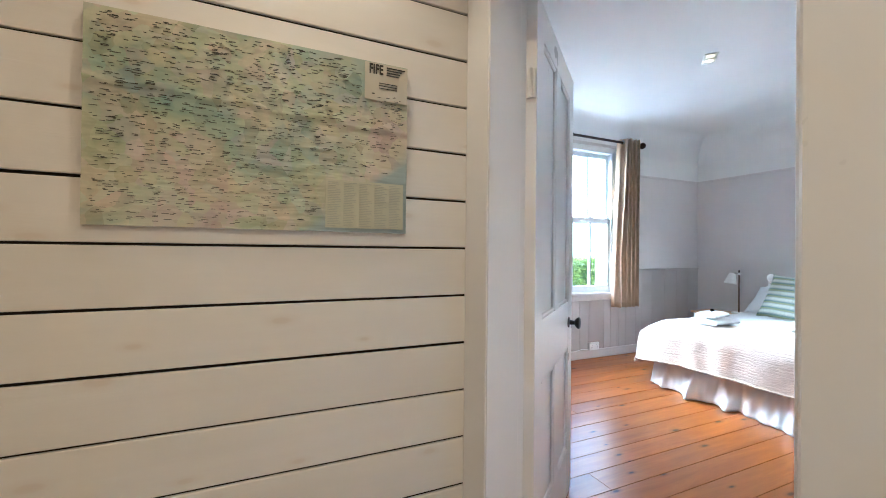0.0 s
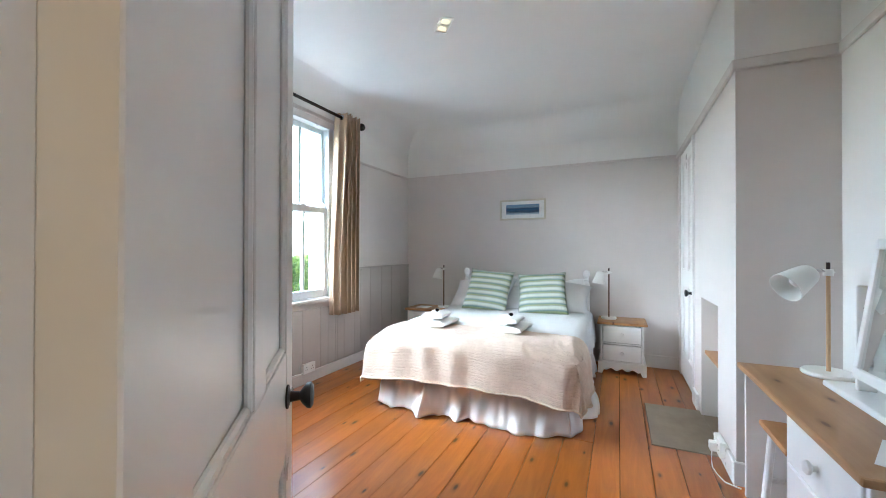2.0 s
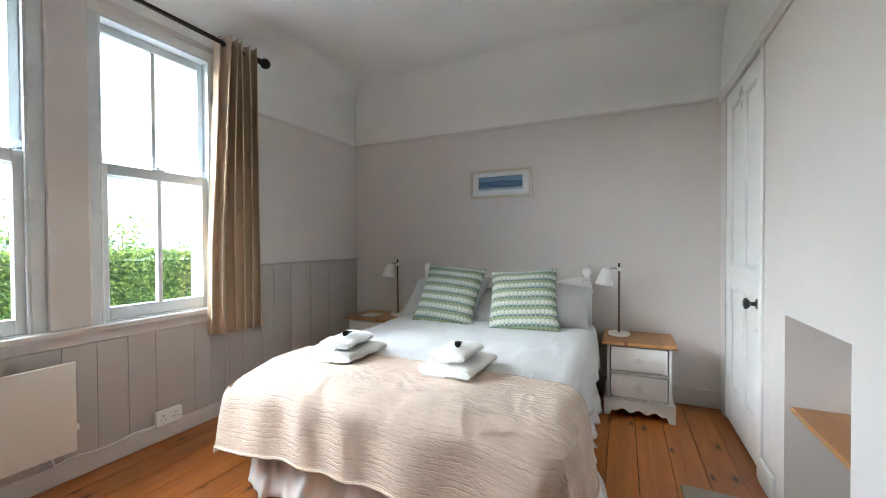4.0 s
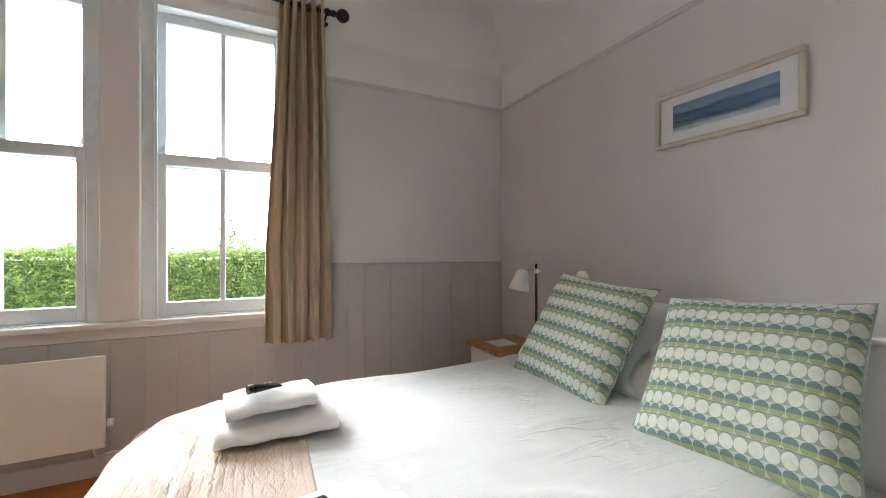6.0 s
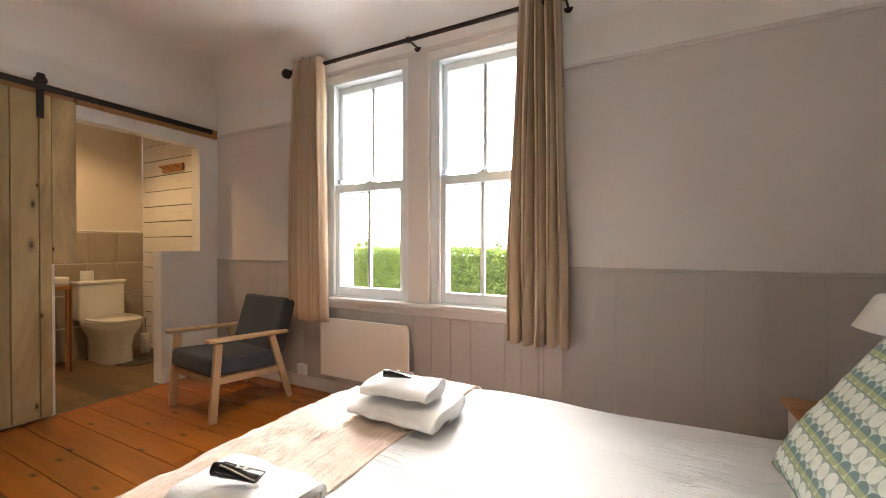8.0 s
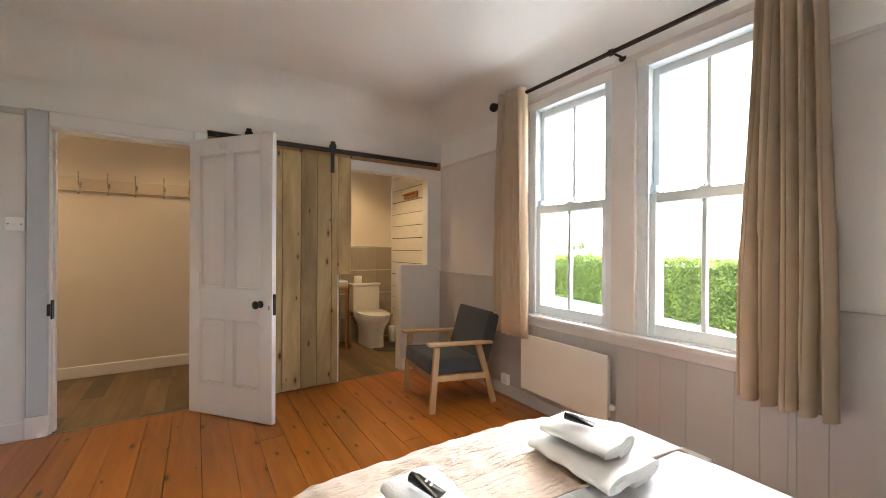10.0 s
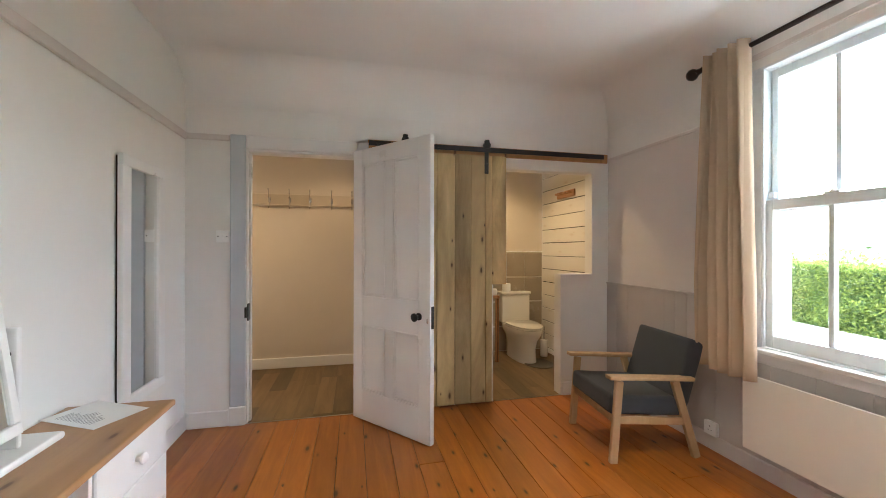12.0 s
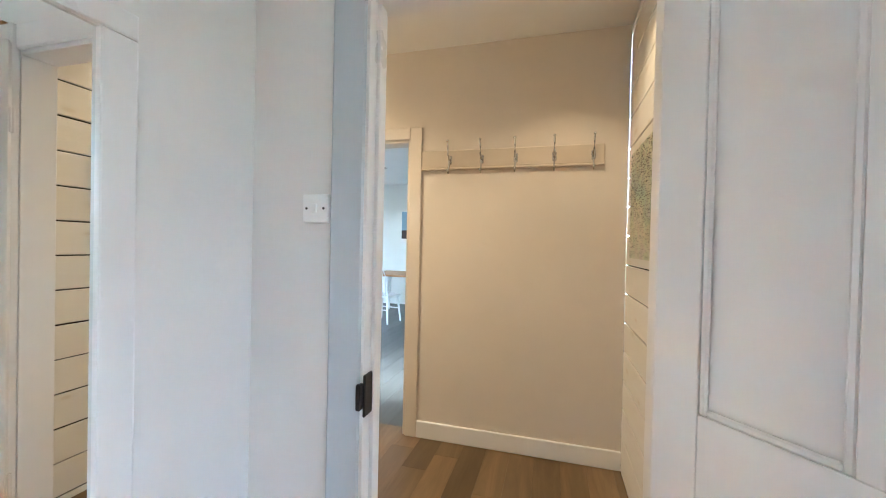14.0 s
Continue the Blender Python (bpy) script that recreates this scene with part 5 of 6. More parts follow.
bx(b, -0.262, 0.262, 0.19, 0.215, 0.215, 0.265, 0.004)
part("back_rail", b, PALEWOOD, ch)


def pad(name, w, dp, h, m, label):
    b = B()
    bx(b, -w / 2, w / 2, -dp / 2, dp / 2, -h / 2, h / 2, 0.028, 4)
    bmesh.ops.transform(b, matrix=m, verts=b.verts)
    return part(name, b, CHARCOAL, ch, label, True)


pad("seat_cushion", 0.535, 0.53, 0.12, pose(0, -0.01, 0.335, -4, 0, 0), "charcoal wool seat cushion")
pad("back_cushion", 0.535, 0.11, 0.42, pose(0, 0.265, 0.535, -17, 0, 0), "charcoal wool back cushion")
bar("back_upright", (-0.16, 0.215, 0.24), (-0.16, 0.38, 0.70), 0.03, 0.02)
bar("back_upright", (0.16, 0.215, 0.24), (0.16, 0.38, 0.70), 0.03, 0.02)

# ---- hall things ----


def map_material():
    m, n, l, p = material("printed_map", 0.28)
    v = coords(n, l)
    warp = n.new("ShaderNodeVectorMath")
    warp.operation = "ADD"
    nz = n.new("ShaderNodeTexNoise")
    nz.inputs["Scale"].default_value, nz.inputs["Detail"].default_value = 5, 5
    l.new(v, nz.inputs["Vector"])
    sc = n.new("ShaderNodeVectorMath")
    sc.operation = "SCALE"
    sc.inputs["Scale"].default_value = 0.12
    l.new(nz.outputs["Color"], sc.inputs[0])
    l.new(v, warp.inputs[0])
    l.new(sc.outputs[0], warp.inputs[1])
    col = ramp(n, l, noise_node(n, l, warp.outputs[0], 4.2, 7, 0.62, 0.4), [(0.28, (0.20, 0.31, 0.34)), (0.38, (0.31, 0.40, 0.30)), (0.48, (0.46, 0.48, 0.29)), (0.56, (0.62, 0.58, 0.38)), (0.66, (0.60, 0.50, 0.36)), (0.76, (0.50, 0.36, 0.33))])
    vor = n.new("ShaderNodeTexVoronoi")
    vor.inputs["Scale"].default_value = 24
    l.new(warp.outputs[0], vor.inputs["Vector"])
    tint = n.new("ShaderNodeHueSaturation")
    tint.inputs["Saturation"].default_value = 0.35
    tint.inputs["Value"].default_value = 0.8
    l.new(vor.outputs["Color"], tint.inputs["Color"])
    col = mix(n, l, 0.24, col, tint.outputs["Color"])
    # sea towards the lower corner
    sep = n.new("ShaderNodeSeparateXYZ")
    l.new(warp.outputs[0], sep.inputs[0])
    k = n.new("ShaderNodeMath")
    k.operation, k.inputs[1].default_value, k.inputs[2].default_value = "MULTIPLY_ADD", 0.85, 0.0
    l.new(sep.outputs["X"], k.inputs[0])
    k2 = n.new("ShaderNodeMath")
    k2.operation = "SUBTRACT"
    l.new(k.outputs[0], k2.inputs[0])
    l.new(sep.outputs["Z"], k2.inputs[1])
    sea = ramp(n, l, k2.outputs[0], [(0.34, (0, 0, 0)), (0.37, (1, 1, 1))])
    col = mix(n, l, sea, col, (0.36, 0.43, 0.42))
    l.new(col, p.inputs["Base Color"])
    bump(n, l, p, noise_node(n, l, coords(n, l, (1, 1, 5)), 3.5, 3), 0.35, 0.02)
    return m


mp = thing("wall_map", "large laminated county map on board hung on cream boards", "map", pose(0.078, HN - 0.001, 1.537))
W, H = 0.418, 0.274
b = B()


def crumple(u, v):
    x, z = -W + 2 * W * u, -H + 2 * H * v
    fold = 0.006 * math.exp(-((z - 0.075 + 0.05 * x + 0.006 * math.sin(x * 30)) / 0.010) ** 2) + 0.003 * math.exp(-((z - 0.16 + 0.28 * x) / 0.02) ** 2) * (1 if abs(x) < 0.3 else 0.3)
    return (x, -0.020 - fold - 0.0025 * noise.noise(Vector((x * 6, z * 12, 0))), z)


surf(b, crumple, 60, 70)
part("sheet", b, map_material(), mp, "", True, False)
b = B()
bx(b, -W, W, -0.017, -0.002, -H, H, 0.001)
part("board", b, PAPER, mp)
INKD = paint("dark_print", (0.035, 0.035, 0.035), 0.5)
random.seed(9)
b = B()
for i in range(1700):
    x, z = random.uniform(-0.405, 0.39), random.uniform(-0.265, 0.26)
    if (x * 0.85 - z > 0.33 and random.random() < 0.85) or (x > 0.25 and z > 0.17) or (x > 0.13 and z < -0.1):
        continue
    w, h = random.choice((0.006, 0.009, 0.012, 0.017)), random.choice((0.0009, 0.0012, 0.0015))
    bx(b, x, x + w, -0.0285, -0.0265, z, z + h)
tagged(part("place_names", b, INKD, mp, "unreadable tiny place names"), kind="stuff")
b = B()
bx(b, 0.275, 0.415, -0.0272, -0.0262, 0.15, 0.268)
part("title_box", b, paint("map_title_cream", (0.60, 0.56, 0.44), 0.4), mp, "pale title box")
curve = bpy.data.curves.new("title", "FONT")
curve.body, curve.size, curve.extrude, curve.offset = "FIFE", 0.034, 0.0004, 0.0011
tmp = bpy.data.objects.new("title", curve)
scene.collection.objects.link(tmp)
text = bpy.data.meshes.new_from_object(tmp)
bpy.data.objects.remove(tmp)
text.materials.append(INKD)
ob = new("title", text)
ob.parent, ob["label"] = mp, "bold black title lettering"
ob.matrix_basis = pose(0.288, -0.029, 0.234, 90, 0, 0) @ Matrix.Diagonal((0.80, 1.25, 1, 1))
b = B()
for i in range(4):
    bx(b, 0.345, 0.345 + (0.062, 0.05, 0.045, 0.04)[i], -0.0290, -0.0268, 0.257 - i * 0.008, 0.2605 - i * 0.008)
for i in range(3):
    bx(b, 0.32, 0.38, -0.0290, -0.0268, 0.205 - i * 0.008, 0.207 - i * 0.008)
part("subtitle_lines", b, INKD, mp, "unreadable subtitle lines")
b = B()
bx(b, 0.16, 0.405, -0.0272, -0.0262, -0.262, -0.115)
part("index_box", b, paint("map_index_cream", (0.56, 0.55, 0.40), 0.4), mp, "pale street index box")
b = B()
for c in range(5):
    for i in range(26):
        bx(b, 0.166 + c * 0.048, 0.166 + c * 0.048 + random.uniform(0.022, 0.04), -0.0288, -0.0268, -0.256 + i * 0.0053, -0.2542 + i * 0.0053)
part("index_lines", b, paint("olive_print", (0.44, 0.44, 0.35), 0.5), mp, "unreadable index columns")["kind"] = "stuff"

hk = thing("coat_rack", "cream wooden coat rack with five double metal hooks", "coat rack", pose(HW, 0, 0))
RACK = paint("taupe_rack_paint", (0.60, 0.52, 0.42), 0.5, 0.06, 0.15, 50)
b = B()
bx(b, 0, 0.020, 0.115, 1.26, 1.818, 1.932, 0.004)
part("board", b, RACK, hk)
b = B()
bx(b, 0.0, 0.028, 0.115, 1.26, 1.804, 1.818, 0.004)
part("lip", b, RACK, hk)
for y in (0.313, 0.524, 0.739, 0.972, 1.195):
    b = B()
    bx(b, 0.020, 0.025, y - 0.012, y + 0.012, 1.838, 1.893, 0.003)
    tube(b, [(0.022, y, 1.868), (0.05, y, 1.863), (0.075, y, 1.888), (0.085, y, 1.935), (0.098, y, 1.972)], 0.006, 8)
    tube(b, [(0.022, y, 1.853), (0.042, y, 1.828), (0.055, y, 1.793), (0.068, y, 1.773), (0.08, y, 1.788)], 0.005, 8)
    for c in ((0.098, y, 1.973), (0.08, y, 1.79)):
        bmesh.ops.create_uvsphere(b, u_segments=10, v_segments=6, radius=0.009, matrix=Matrix.Translation(c))
    part("hook", b, CHROME, hk, "steel double coat hook", True)

b = B()
bx(b, HW, HW + 0.018, HD, HD + 0.085, 0, 2.10, 0.005)
bx(b, HW, HW + 0.018, -0.93, HD, 2.02, 2.10, 0.005)
bx(b, HW, HW + 0.018, -0.93, -0.85, 0, 2.02, 0.005)
bx(b, HW - 0.12, HW, HD - 0.02, HD, 0, 2.02, 0.003)
bx(b, HW - 0.12, HW, -0.85, -0.83, 0, 2.02, 0.003)
bx(b, HW - 0.12, HW, -0.83, HD - 0.02, 2.0, 2.02, 0.003)
structure("trim_hall_doorway", b, CREAMW, "cream painted doorway architrave in the hall", "door frame")


def downlight(place, label):
    t = thing("downlight", label, "ceiling light", pose(*place), "round downlights")
    b = B()
    lathe(b, [(0.030, -0.004), (0.042, -0.006), (0.046, -0.0005), (0.030, -0.0005)], 24)
    part("bezel", b, CHROME, t, "", True)
    b = B()
    cy(b, (0, 0, -0.003), (0, 0, -0.001), 0.029, None, 20)
    part("bulb", b, BULB, t, "glowing round bulb")


downlight((0.12, 1.05, 2.62), "small round lit downlight in the hall ceiling, out of view")
# fitting added to go with the unseen fill lamp
downlight((0.25, -0.75, 2.62), "small round lit downlight in the hall ceiling, out of view")
downlight((0.05, 2.70, 2.62), "small round lit downlight in the bathroom ceiling")

# ---- bathroom things ----
TILE = paint("taupe_wall_tile", (0.36, 0.31, 0.25), 0.25, 0.12, 0.1, 25)
GROUT = paint("pale_grout", (0.62, 0.58, 0.50), 0.8)
tl = tagged(new("panel_bathroom_tiles"), "taupe ceramic tiles with pale grout behind the toilet", "tiles", "", "structure")
b = B()
bx(b, -0.70, -0.693, 1.476, 3.665, 0.0, 1.29)
part("grout", b, GROUT, tl)
for r in range(4):
    for c in range(9):
        y1 = 3.655 - c * 0.25
        y0 = max(y1 - 0.244, 1.48)
        b = B()
        bx(b, -0.693, -0.686, y0, y1, r * 0.32 + 0.012, r * 0.32 + 0.314, 0.002)
        part("tile", b, TILE, tl)
b = B()
bx(b, -0.70, -0.684, 1.476, 3.665, 1.29, 1.302, 0.003)
part("tile_trim", b, PLASTIC, tl)

wc = thing("toilet", "white ceramic close-coupled toilet with a closed lid", "toilet", pose(-0.685, 3.215, 0))
b = B()
bx(b, 0.0, 0.17, -0.19, 0.19, 0.40, 0.755, 0.02, 3)
part("cistern", b, CERAMIC, wc, "", True)
b = B()
bx(b, -0.0, 0.182, -0.20, 0.20, 0.756, 0.79, 0.012, 3)
part("cistern_lid", b, CERAMIC, wc, "", True)
b = B()
cy(b, (0.09, 0, 0.79), (0.09, 0, 0.797), 0.022, None, 18)
part("flush_button", b, CHROME, wc)


def egg(a, front, back, half, x0):
    c, s = math.cos(a), math.sin(a)
    return (x0 + (front if c > 0 else back) * math.copysign(abs(c) ** (0.95 if c > 0 else 0.5), c), half * math.copysign(abs(s) ** 0.85, s))


b = B()
prev = None
for z, fr, bk, hf, x0 in ((0.0, 0.29, 0.30, 0.125, 0.34), (0.04, 0.285, 0.30, 0.12, 0.34), (0.16, 0.27, 0.30, 0.118, 0.34), (0.26, 0.29, 0.31, 0.14, 0.345), (0.34, 0.355, 0.33, 0.185, 0.345), (0.385, 0.368, 0.335, 0.190, 0.345), (0.398, 0.362, 0.33, 0.186, 0.345)):
    ring = [b.verts.new((*egg(2 * math.pi * i / 36, fr, bk, hf, x0), z)) for i in range(36)]
    if prev:
        for i in range(36):
            b.faces.new((prev[i], prev[(i + 1) % 36], ring[(i + 1) % 36], ring[i]))
    else:
        b.faces.new(list(reversed(ring)))
    prev = ring
b.faces.new(prev)
part("pan", b, CERAMIC, wc, "", True)
for nm, z0, z1, k in (("seat", 0.399, 0.415, 1.0), ("lid", 0.4155, 0.436, 0.99)):
    b = B()
    prev = None
    for z, q in ((z0, 0.98), (z0 + 0.004, 1.0), (z1 - 0.006, 1.0), (z1, 0.95)):
        ring = [b.verts.new((*egg(2 * math.pi * i / 36, 0.372 * q * k, 0.16 * q * k, 0.192 * q * k, 0.35), z)) for i in range(36)]
        if prev:
            for i in range(36):
                b.faces.new((prev[i], prev[(i + 1) % 36], ring[(i + 1) % 36], ring[i]))
        else:
            b.faces.new(list(reversed(ring)))
        prev = ring
    b.faces.new(prev)
    part(nm, b, CERAMIC, wc, "", True)
rl = thing("toilet_roll", "white toilet roll standing on the cistern", "toilet roll", pose(-0.60, 3.12, 0.79))
b = B()
lathe(b, [(0.02, 0.0), (0.05, 0.0), (0.052, 0.004), (0.052, 0.094), (0.05, 0.098), (0.02, 0.098), (0.02, 0.0)][:6], 24)
part("roll", b, PAPER, rl, "", True)
tb = thing("toilet_brush", "white toilet brush holder with a steel handle beside the toilet", "toilet brush", pose(-0.36, 3.52, 0))
b = B()
lathe(b, [(0, 0), (0.042, 0), (0.046, 0.006), (0.046, 0.20), (0.042, 0.206), (0.012, 0.210), (0, 0.210)], 24)
part("holder", b, CERAMIC, tb, "", True)
b = B()
lathe(b, [(0, 0.210), (0.008, 0.210), (0.007, 0.34), (0.012, 0.35), (0.010, 0.37), (0, 0.373)], 14)
part("handle", b, CHROME, tb, "steel handle", True)
MAT = fabric("grey_bath_mat", (0.10, 0.085, 0.065), 120, 1.0, 0.1, 0.8)
b = B()
lathe(b, [(0.0, 0.0), (0.20, 0.0), (0.205, 0.006), (0.20, 0.012), (0.0, 0.014)], 32, Matrix.Translation((-0.08, 3.30, 0.0005)) @ Matrix.Diagonal((1.0, 0.8, 1, 1)))
tagged(part("pedestal_mat", b, MAT, None, "", True), "dark grey mat on the floor before the toilet", "mat")
van = thing("vanity_unit", "white basin on a wooden washstand in the bathroom", "washbasin", pose(-0.68, 2.59, 0))
b = B()
bx(b, 0.0, 0.42, -0.28, 0.28, 0.78, 0.86, 0.02, 3)
part("basin", b, CERAMIC, van, "", True)
b = B()
bx(b, 0.0, 0.44, -0.30, 0.30, 0.745, 0.78, 0.004)
part("worktop", b, TOPPINE, van)
for x in (0.02, 0.40):
    for y in (-0.27, 0.27):
        b = B()
        bx(b, x, x + 0.04, y - 0.02, y + 0.02, 0, 0.745, 0.003)
        part("leg", b, TOPPINE, van)
pr = thing("peg_rail", "short wooden peg rail on the bathroom boards", "peg rail", pose(-0.08, 3.663, 1.975))
b = B()
bx(b, -0.19, 0.19, -0.02, 0.0, -0.04, 0.04, 0.004)
part("board", b, TOPPINE, pr)
for x in (-0.13, -0.045, 0.045, 0.13):
    b = B()
    cy(b, (x, -0.02, 0.0), (x, -0.075, 0.012), 0.010, 0.012, 12)
    part("peg", b, TOPPINE, pr)
hr = thing("towel_radiator", "slim ladder towel radiator on the bathroom wall", "radiator", pose(0.10, 3.663, 0.29))
b = B()
for x in (-0.10, 0.10):
    cy(b, (x, -0.06, 0), (x, -0.06, 0.70), 0.011, None, 10)
part("upright", b, CHROME, hr)
for i in range(9):
    b = B()
    cy(b, (-0.10, -0.062, 0.05 + i * 0.075), (0.10, -0.062, 0.05 + i * 0.075), 0.007, None, 8)
    part("rung", b, CHROME, hr)
b = B()
for z in (0.08, 0.62):
    cy(b, (0, -0.06, z), (0, 0.0, z), 0.008, None, 8)
part("bracket", b, CHROME, hr)

# ---- dining room beyond the hall ----
DGREY = wood("dark_grey_plank", (0.13, 0.125, 0.115), (0.085, 0.08, 0.075), (0.05, 0.05, 0.05), 0, 0.4, False, 12, 0.2)
fl = tagged(new("floor_dining"), "dark grey plank floor of the dining room", "floor", "", "structure")
yy = -3.2
random.seed(2)
while yy < 0.6:
    b = B()
    bx(b, 0, 5.9 - HW * 0 - 0.655, 0, 0.178, -0.01, 0.0)
    ob = part("plank", b, DGREY, fl)
    ob.location = (-5.9, yy, 0)
    yy += 0.18
b = B()
bx(b, -6.0, -5.9, -3.2, 0.6, 0, 2.7)
bx(b, -5.9, -0.65, 0.5, 0.6, 0, 2.7)
bx(b, -5.9, -0.65, -3.2, -3.1, 0, 2.7)
structure("wall_dining", b, UPPER, "white painted dining room walls", "wall")
b = B()
bx(b, -6.0, -0.65, -3.2, 0.6, 2.6, 2.7)
structure("ceiling_dining", b, CEIL, "white dining room ceiling", "ceiling")
downlight((-4.18, -1.83, 2.60), "small round lit downlight in the dining room ceiling")


def dining_chair(label, m):
    t = thing("dining_chair", label, "chair", m, "dining chairs")
    b = B()
    bx(b, -0.20, 0.20, -0.20, 0.20, 0.43, 0.46, 0.012, 2)
    part("seat", b, GLOSS, t)
    for x, y in ((-0.17, -0.17), (0.17, -0.17), (-0.17, 0.17), (0.17, 0.17)):
        b = B()
        cy(b, (x * 1.15, y * 1.15, 0), (x * 0.9, y * 0.9, 0.432), 0.014, 0.02, 12)
        part("leg", b, GLOSS, t)
    for y in (-0.17, 0.17):
        b = B()
        cy(b, (-0.175, y, 0.22), (0.175, y, 0.22), 0.010, None, 8)
        part("stretcher", b, GLOSS, t)
    b = B()
    tube(b, [(-0.19, 0.19, 0.45), (-0.19, 0.23, 0.7), (-0.14, 0.26, 0.88), (0, 0.27, 0.93), (0.14, 0.26, 0.88), (0.19, 0.23, 0.7), (0.19, 0.19, 0.45)], 0.013, 10)
    part("back_hoop", b, GLOSS, t, "", True)
    for x in (-0.12, -0.06, 0, 0.06, 0.12):
        b = B()
        cy(b, (x, 0.18, 0.455), (x * 0.9, 0.26, 0.90), 0.007, None, 8)
        part("spindle", b, GLOSS, t)
    return t


dining_chair("white painted spindle-back dining chair beside the table", pose(-4.05, -1.72, 0, 0, 0, -100))
dt = thing("dining_table", "dining table with a pine top and white turned legs", "table", pose(-4.75, -1.45, 0))
b = B()
bx(b, -0.55, 0.45, -0.8, 0.45, 0.73, 0.765, 0.01, 2)
part("tabletop", b, TOPPINE, dt)
for x in (-0.45, 0.35):
    for y in (-0.7, 0.35):
        b = B()
        lathe(b, [(0, 0), (0.022, 0), (0.03, 0.05), (0.025, 0.12), (0.035, 0.35), (0.045, 0.52), (0.03, 0.56), (0.045, 0.60), (0.045, 0.73), (0, 0.73)], 14, pose(x, y, 0))
        part("leg", b, GLOSS, dt, "", True)
wp = thing("wall_picture", "blue and dark landscape canvas on the dining room wall", "picture", pose(-5.9, -1.88, 1.70, 0, 0, -90))
b = B()
bx(b, -0.30, 0.30, 0, 0.03, -0.10, 0.30, 0.003)
part("sky_half", b, paint("pale_blue_paint", (0.30, 0.42, 0.55), 0.6, 0.1), wp)
b = B()
bx(b, -0.30, 0.30, 0, 0.03, -0.28, -0.10, 0.003)
part("land_half", b, paint("dark_brown_paint", (0.06, 0.04, 0.04), 0.6, 0.2), wp)

# ---- outside ----


def ground_material():
    m, n, l, p = material("grass_ground", 0.95)
    v = coords(n, l)
    col = ramp(n, l, noise_node(n, l, v, 0.6, 8), [(0.3, (0.05, 0.09, 0.02)), (0.6, (0.10, 0.15, 0.035)), (0.8, (0.14, 0.16, 0.06))])
    l.new(col, p.inputs["Base Color"])
    bump(n, l, p, noise_node(n, l, v, 30, 4), 0.6, 0.03)
    return m


b = B()
g = [b.verts.new(c) for c in ((-2500, 4.0, -0.12), (2500, 4.0, -0.12), (2500, 4500, -0.12), (-2500, 4500, -0.12))]
b.faces.new(g)
structure("ground", b, ground_material(), "grass reaching to the horizon", "ground")
b = B()
bx(b, -12, 16, 3.94, 9.1, -0.16, -0.10)
for v in b.verts:
    if v.co.y > 6:
        v.co.y -= 0.30 * max(-9, min(v.co.x, 10))
structure("pavement", b, paint("pale_gravel", (0.42, 0.40, 0.36), 0.95, 0.15, 0.9, 60), "pale gravel path below the hedge", "path")


def leaf_material(name, a, c):
    m, n, l, p = material(name, 0.6)
    geo = n.new("ShaderNodeNewGeometry")
    col = ramp(n, l, geo.outputs["Random Per Island"], [(0.0, a), (0.6, tuple((x + y) / 2 for x, y in zip(a, c))), (1.0, c)])
    l.new(col, p.inputs["Base Color"])
    p.inputs["Subsurface Weight"].default_value = 0.0
    tr, ad = n.new("ShaderNodeBsdfTranslucent"), n.new("ShaderNodeMixShader")
    l.new(col, tr.inputs["Color"])
    ad.inputs[0].default_value = 0.5
    l.new(p.outputs[0], ad.inputs[1])
    l.new(tr.outputs[0], ad.inputs[2])
    l.new(ad.outputs[0], n["Material Output"].inputs["Surface"])
    return m


LEAF = leaf_material("privet_leaf", (0.035, 0.070, 0.010), (0.25, 0.30, 0.055))
TWIG = paint("twig_bark", (0.10, 0.08, 0.05), 0.9)


def leaves(pts, size, rnd):
    vs, fs = [], []
    for p in pts:
        d = Vector((rnd.gauss(0, 1), rnd.gauss(0, 1) - 0.6, rnd.gauss(0, 1) + 0.5)).normalized()
        s = d.cross(Vector((rnd.gauss(0, 1), rnd.gauss(0, 1), rnd.gauss(0, 1)))).normalized()
        t = d.cross(s)
        L, Wd = size * rnd.uniform(0.7, 1.4), size * rnd.uniform(0.35, 0.6)
        k = len(vs)
        p = Vector(p)
        vs += [p - t * L / 2, p + s * Wd / 2 + d * 0.008, p + t * L / 2, p - s * Wd / 2 + d * 0.008]
        fs.append((k, k + 1, k + 2, k + 3))
    return vs, fs


rnd = random.Random(42)
pts = []
HX0, HX1 = -9.0, 10.5


def top_z(x):
    return 1.02 + 0.06 * noise.noise(Vector((x * 0.7, 0, 0))) + 0.05 * noise.noise(Vector((x * 2.2, 3, 0)))


for i in range(60000):
    x = rnd.uniform(HX0, HX1)
    if rnd.random() < 0.66:
        z = rnd.uniform(-0.10, top_z(x))
        y = 9.26 - 0.32 * x + 0.14 * noise.noise(Vector((x * 1.3, z * 1.6, 5))) + 0.10 * noise.noise(Vector((x * 4, z * 4, 1))) + abs(rnd.gauss(0, 0.05))
    else:
        y = rnd.uniform(9.26, 10.1) - 0.32 * x
        z = top_z(x) + 0.07 * noise.noise(Vector((x * 4, y * 4, 0))) + rnd.gauss(0, 0.025) + (rnd.uniform(0, 0.22) if rnd.random() < 0.02 else 0)
    pts.append((x, y, z))
vs, fs = leaves(pts, 0.068, rnd)
me = bpy.data.meshes.new("hedge")
me.from_pydata(vs, [], fs)
me.materials.append(LEAF)
hedge = tagged(new("hedge", me), "dense bright green clipped garden hedge outside the windows", "hedge", "", "stuff")
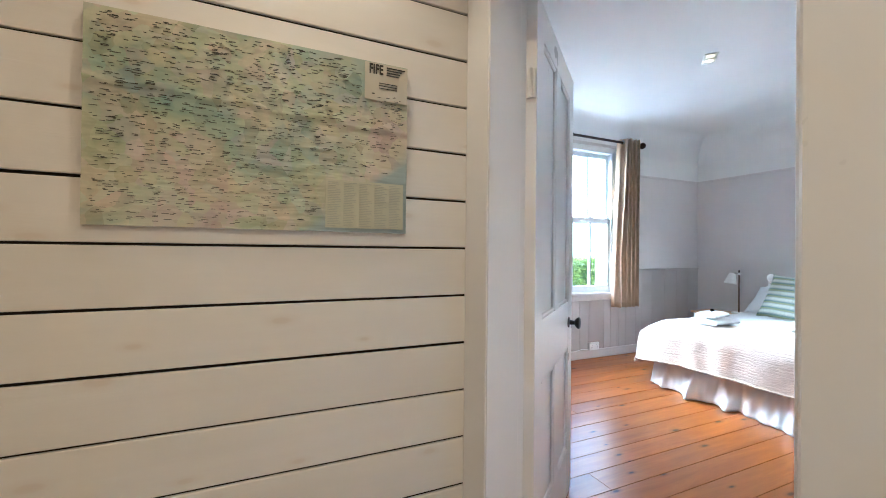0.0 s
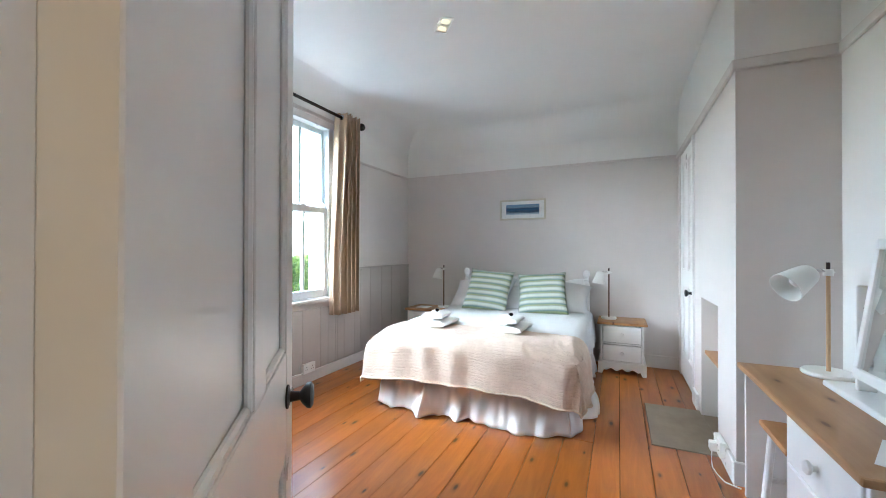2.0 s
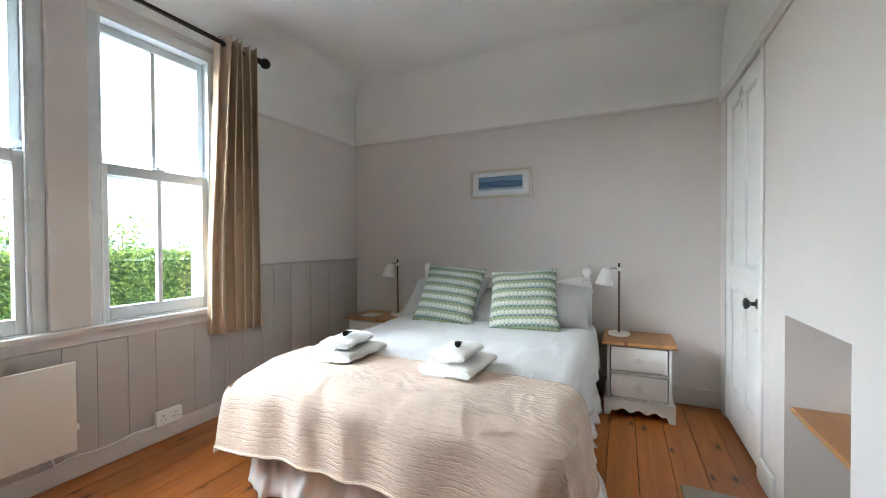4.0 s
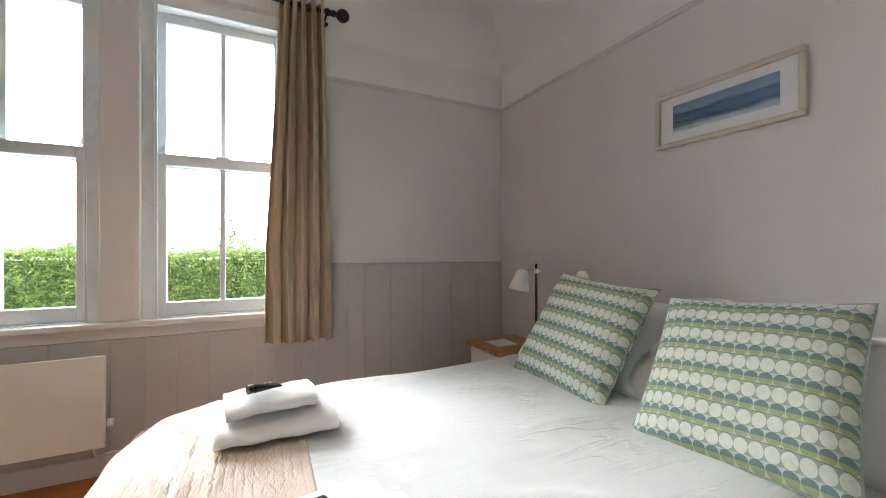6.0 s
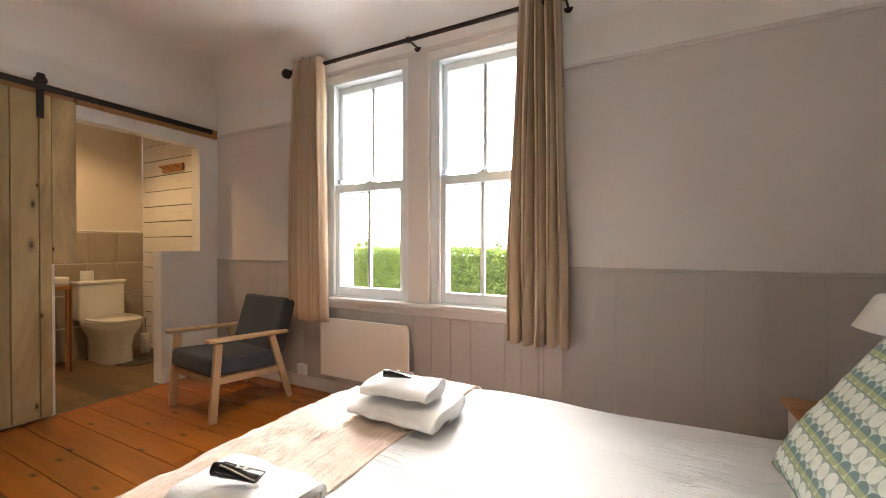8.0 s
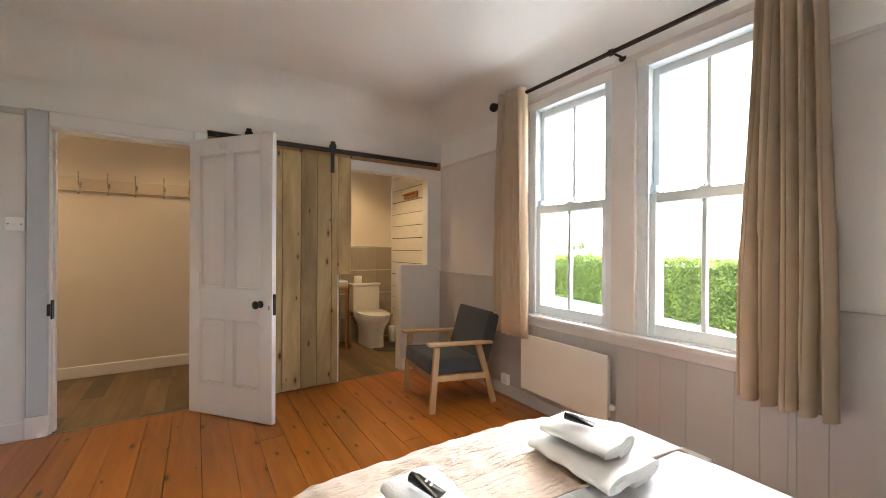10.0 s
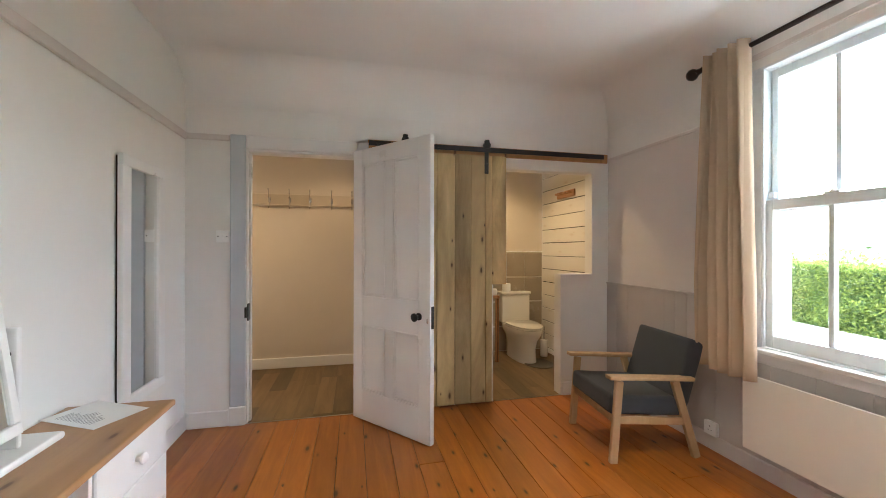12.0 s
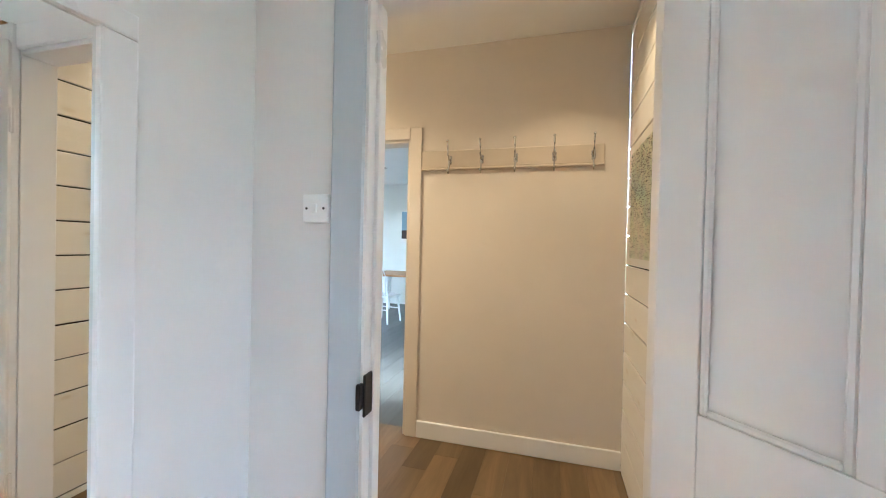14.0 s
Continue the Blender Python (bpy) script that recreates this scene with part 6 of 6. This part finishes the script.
# added block behind the leaves, its dark green painting the hedge's inner shade
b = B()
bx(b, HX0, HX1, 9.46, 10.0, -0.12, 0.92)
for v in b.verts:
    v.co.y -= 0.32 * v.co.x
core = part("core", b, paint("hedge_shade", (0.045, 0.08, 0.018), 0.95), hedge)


def shrub(label, x, y, h, spread, seed):
    t = thing("shrub", label, "shrub", pose(x, y, -0.12))
    r = random.Random(seed)
    b = B()
    lv = []
    for i in range(26):
        a = r.uniform(0, 2 * math.pi)
        top = Vector((spread * r.uniform(-1, 1), 0.3 * math.sin(a), h * r.uniform(0.72, 1.0)))
        base = Vector((top.x * 0.25, 0.05 * math.sin(a), 0))
        mid = base.lerp(top, 0.5) + Vector((r.uniform(-0.1, 0.1), r.uniform(-0.1, 0.1), 0.1))
        q = [base, base.lerp(mid, 0.5), mid, mid.lerp(top, 0.5) + Vector((r.uniform(-0.06, 0.06), 0, 0)), top]
        tube(b, q, 0.006, 5)
        for k in range(26):
            s = r.uniform(0.45, 1.0)
            lv.append(mid.lerp(top, (s - 0.45) / 0.55) + Vector((r.gauss(0, 0.07), r.gauss(0, 0.07), r.gauss(0, 0.05))))
    part("branches", b, TWIG, t)
    vs, fs = leaves(lv, 0.085, r)
    me = bpy.data.meshes.new("leaves")
    me.from_pydata(vs, [], fs)
    me.materials.append(LEAF)
    o = new("leaves", me)
    o.parent = t


shrub("wispy young shrub with sparse leaves behind the hedge", 3.9, 9.2, 1.98, 1.1, 3)
shrub("wispy bush with thin twigs behind the hedge", 5.4, 8.8, 1.8, 0.6, 4)
shrub("low wispy bush with thin twigs behind the hedge", -2.0, 11.2, 1.55, 0.9, 6)

tp = thing("telegraph_pole", "distant dark telegraph pole with short crossarms", "pole", pose(70.6, 145, -0.12))
b = B()
cy(b, (0, 0, 0), (0, 0, 6.6), 0.22, 0.16, 10)
part("post", b, TWIG, tp)
for z, w in ((6.0, 0.9), (5.2, 0.9)):
    b = B()
    bx(b, -w, w, -0.08, 0.08, z, z + 0.18)
    part("crossarm", b, TWIG, tp)


def tree(label, x, y, h, seed):
    t = thing("tree", label, "tree", pose(x, y, -0.12), "far trees")
    r = random.Random(seed)
    b = B()
    cy(b, (0, 0, 0), (0, 0, h * 0.55), 0.05 * h, 0.025 * h, 10)
    for i in range(7):
        a = i * 0.9
        cy(b, (0, 0, h * (0.3 + 0.03 * i)), (h * 0.26 * math.cos(a), h * 0.26 * math.sin(a), h * (0.55 + 0.05 * i)), 0.018 * h, 0.006 * h, 6)
    part("trunk", b, TWIG, t)
    lv = []
    for c in range(16):
        a, rad = r.uniform(0, 6.28), r.uniform(0, 0.30) * h
        cen = Vector((rad * math.cos(a), rad * math.sin(a), h * r.uniform(0.45, 0.9)))
        for k in range(90):
            lv.append(cen + Vector((r.gauss(0, 0.075), r.gauss(0, 0.075), r.gauss(0, 0.06))) * h)
    vs, fs = leaves(lv, 0.06 * h, r)
    me = bpy.data.meshes.new("crown")
    me.from_pydata(vs, [], fs)
    me.materials.append(LEAF)
    o = new("crown", me)
    o.parent = t


tree("distant round leafy tree beyond the hedge", -43, 60, 2.6, 1)
tree("distant round leafy tree beyond the hedge", -66, 92, 3.6, 2)
tree("distant low leafy tree beyond the hedge", -20, 75, 2.4, 3)
b = B()
prev = None
for i in range(90):
    x = -900 + i * 20
    z = 6.5 + 4 * noise.noise(Vector((i * 0.13, 0, 0))) + 1.5 * noise.noise(Vector((i * 0.7, 2, 0)))
    cur = (b.verts.new((x, 700, -0.2)), b.verts.new((x, 720, max(z, 2))))
    if prev:
        b.faces.new((prev[0], cur[0], cur[1], prev[1]))
    prev = cur
structure("backdrop", b, paint("far_hill_green", (0.16, 0.20, 0.18), 1.0, 0.2), "low hazy line of distant hills", "hills")
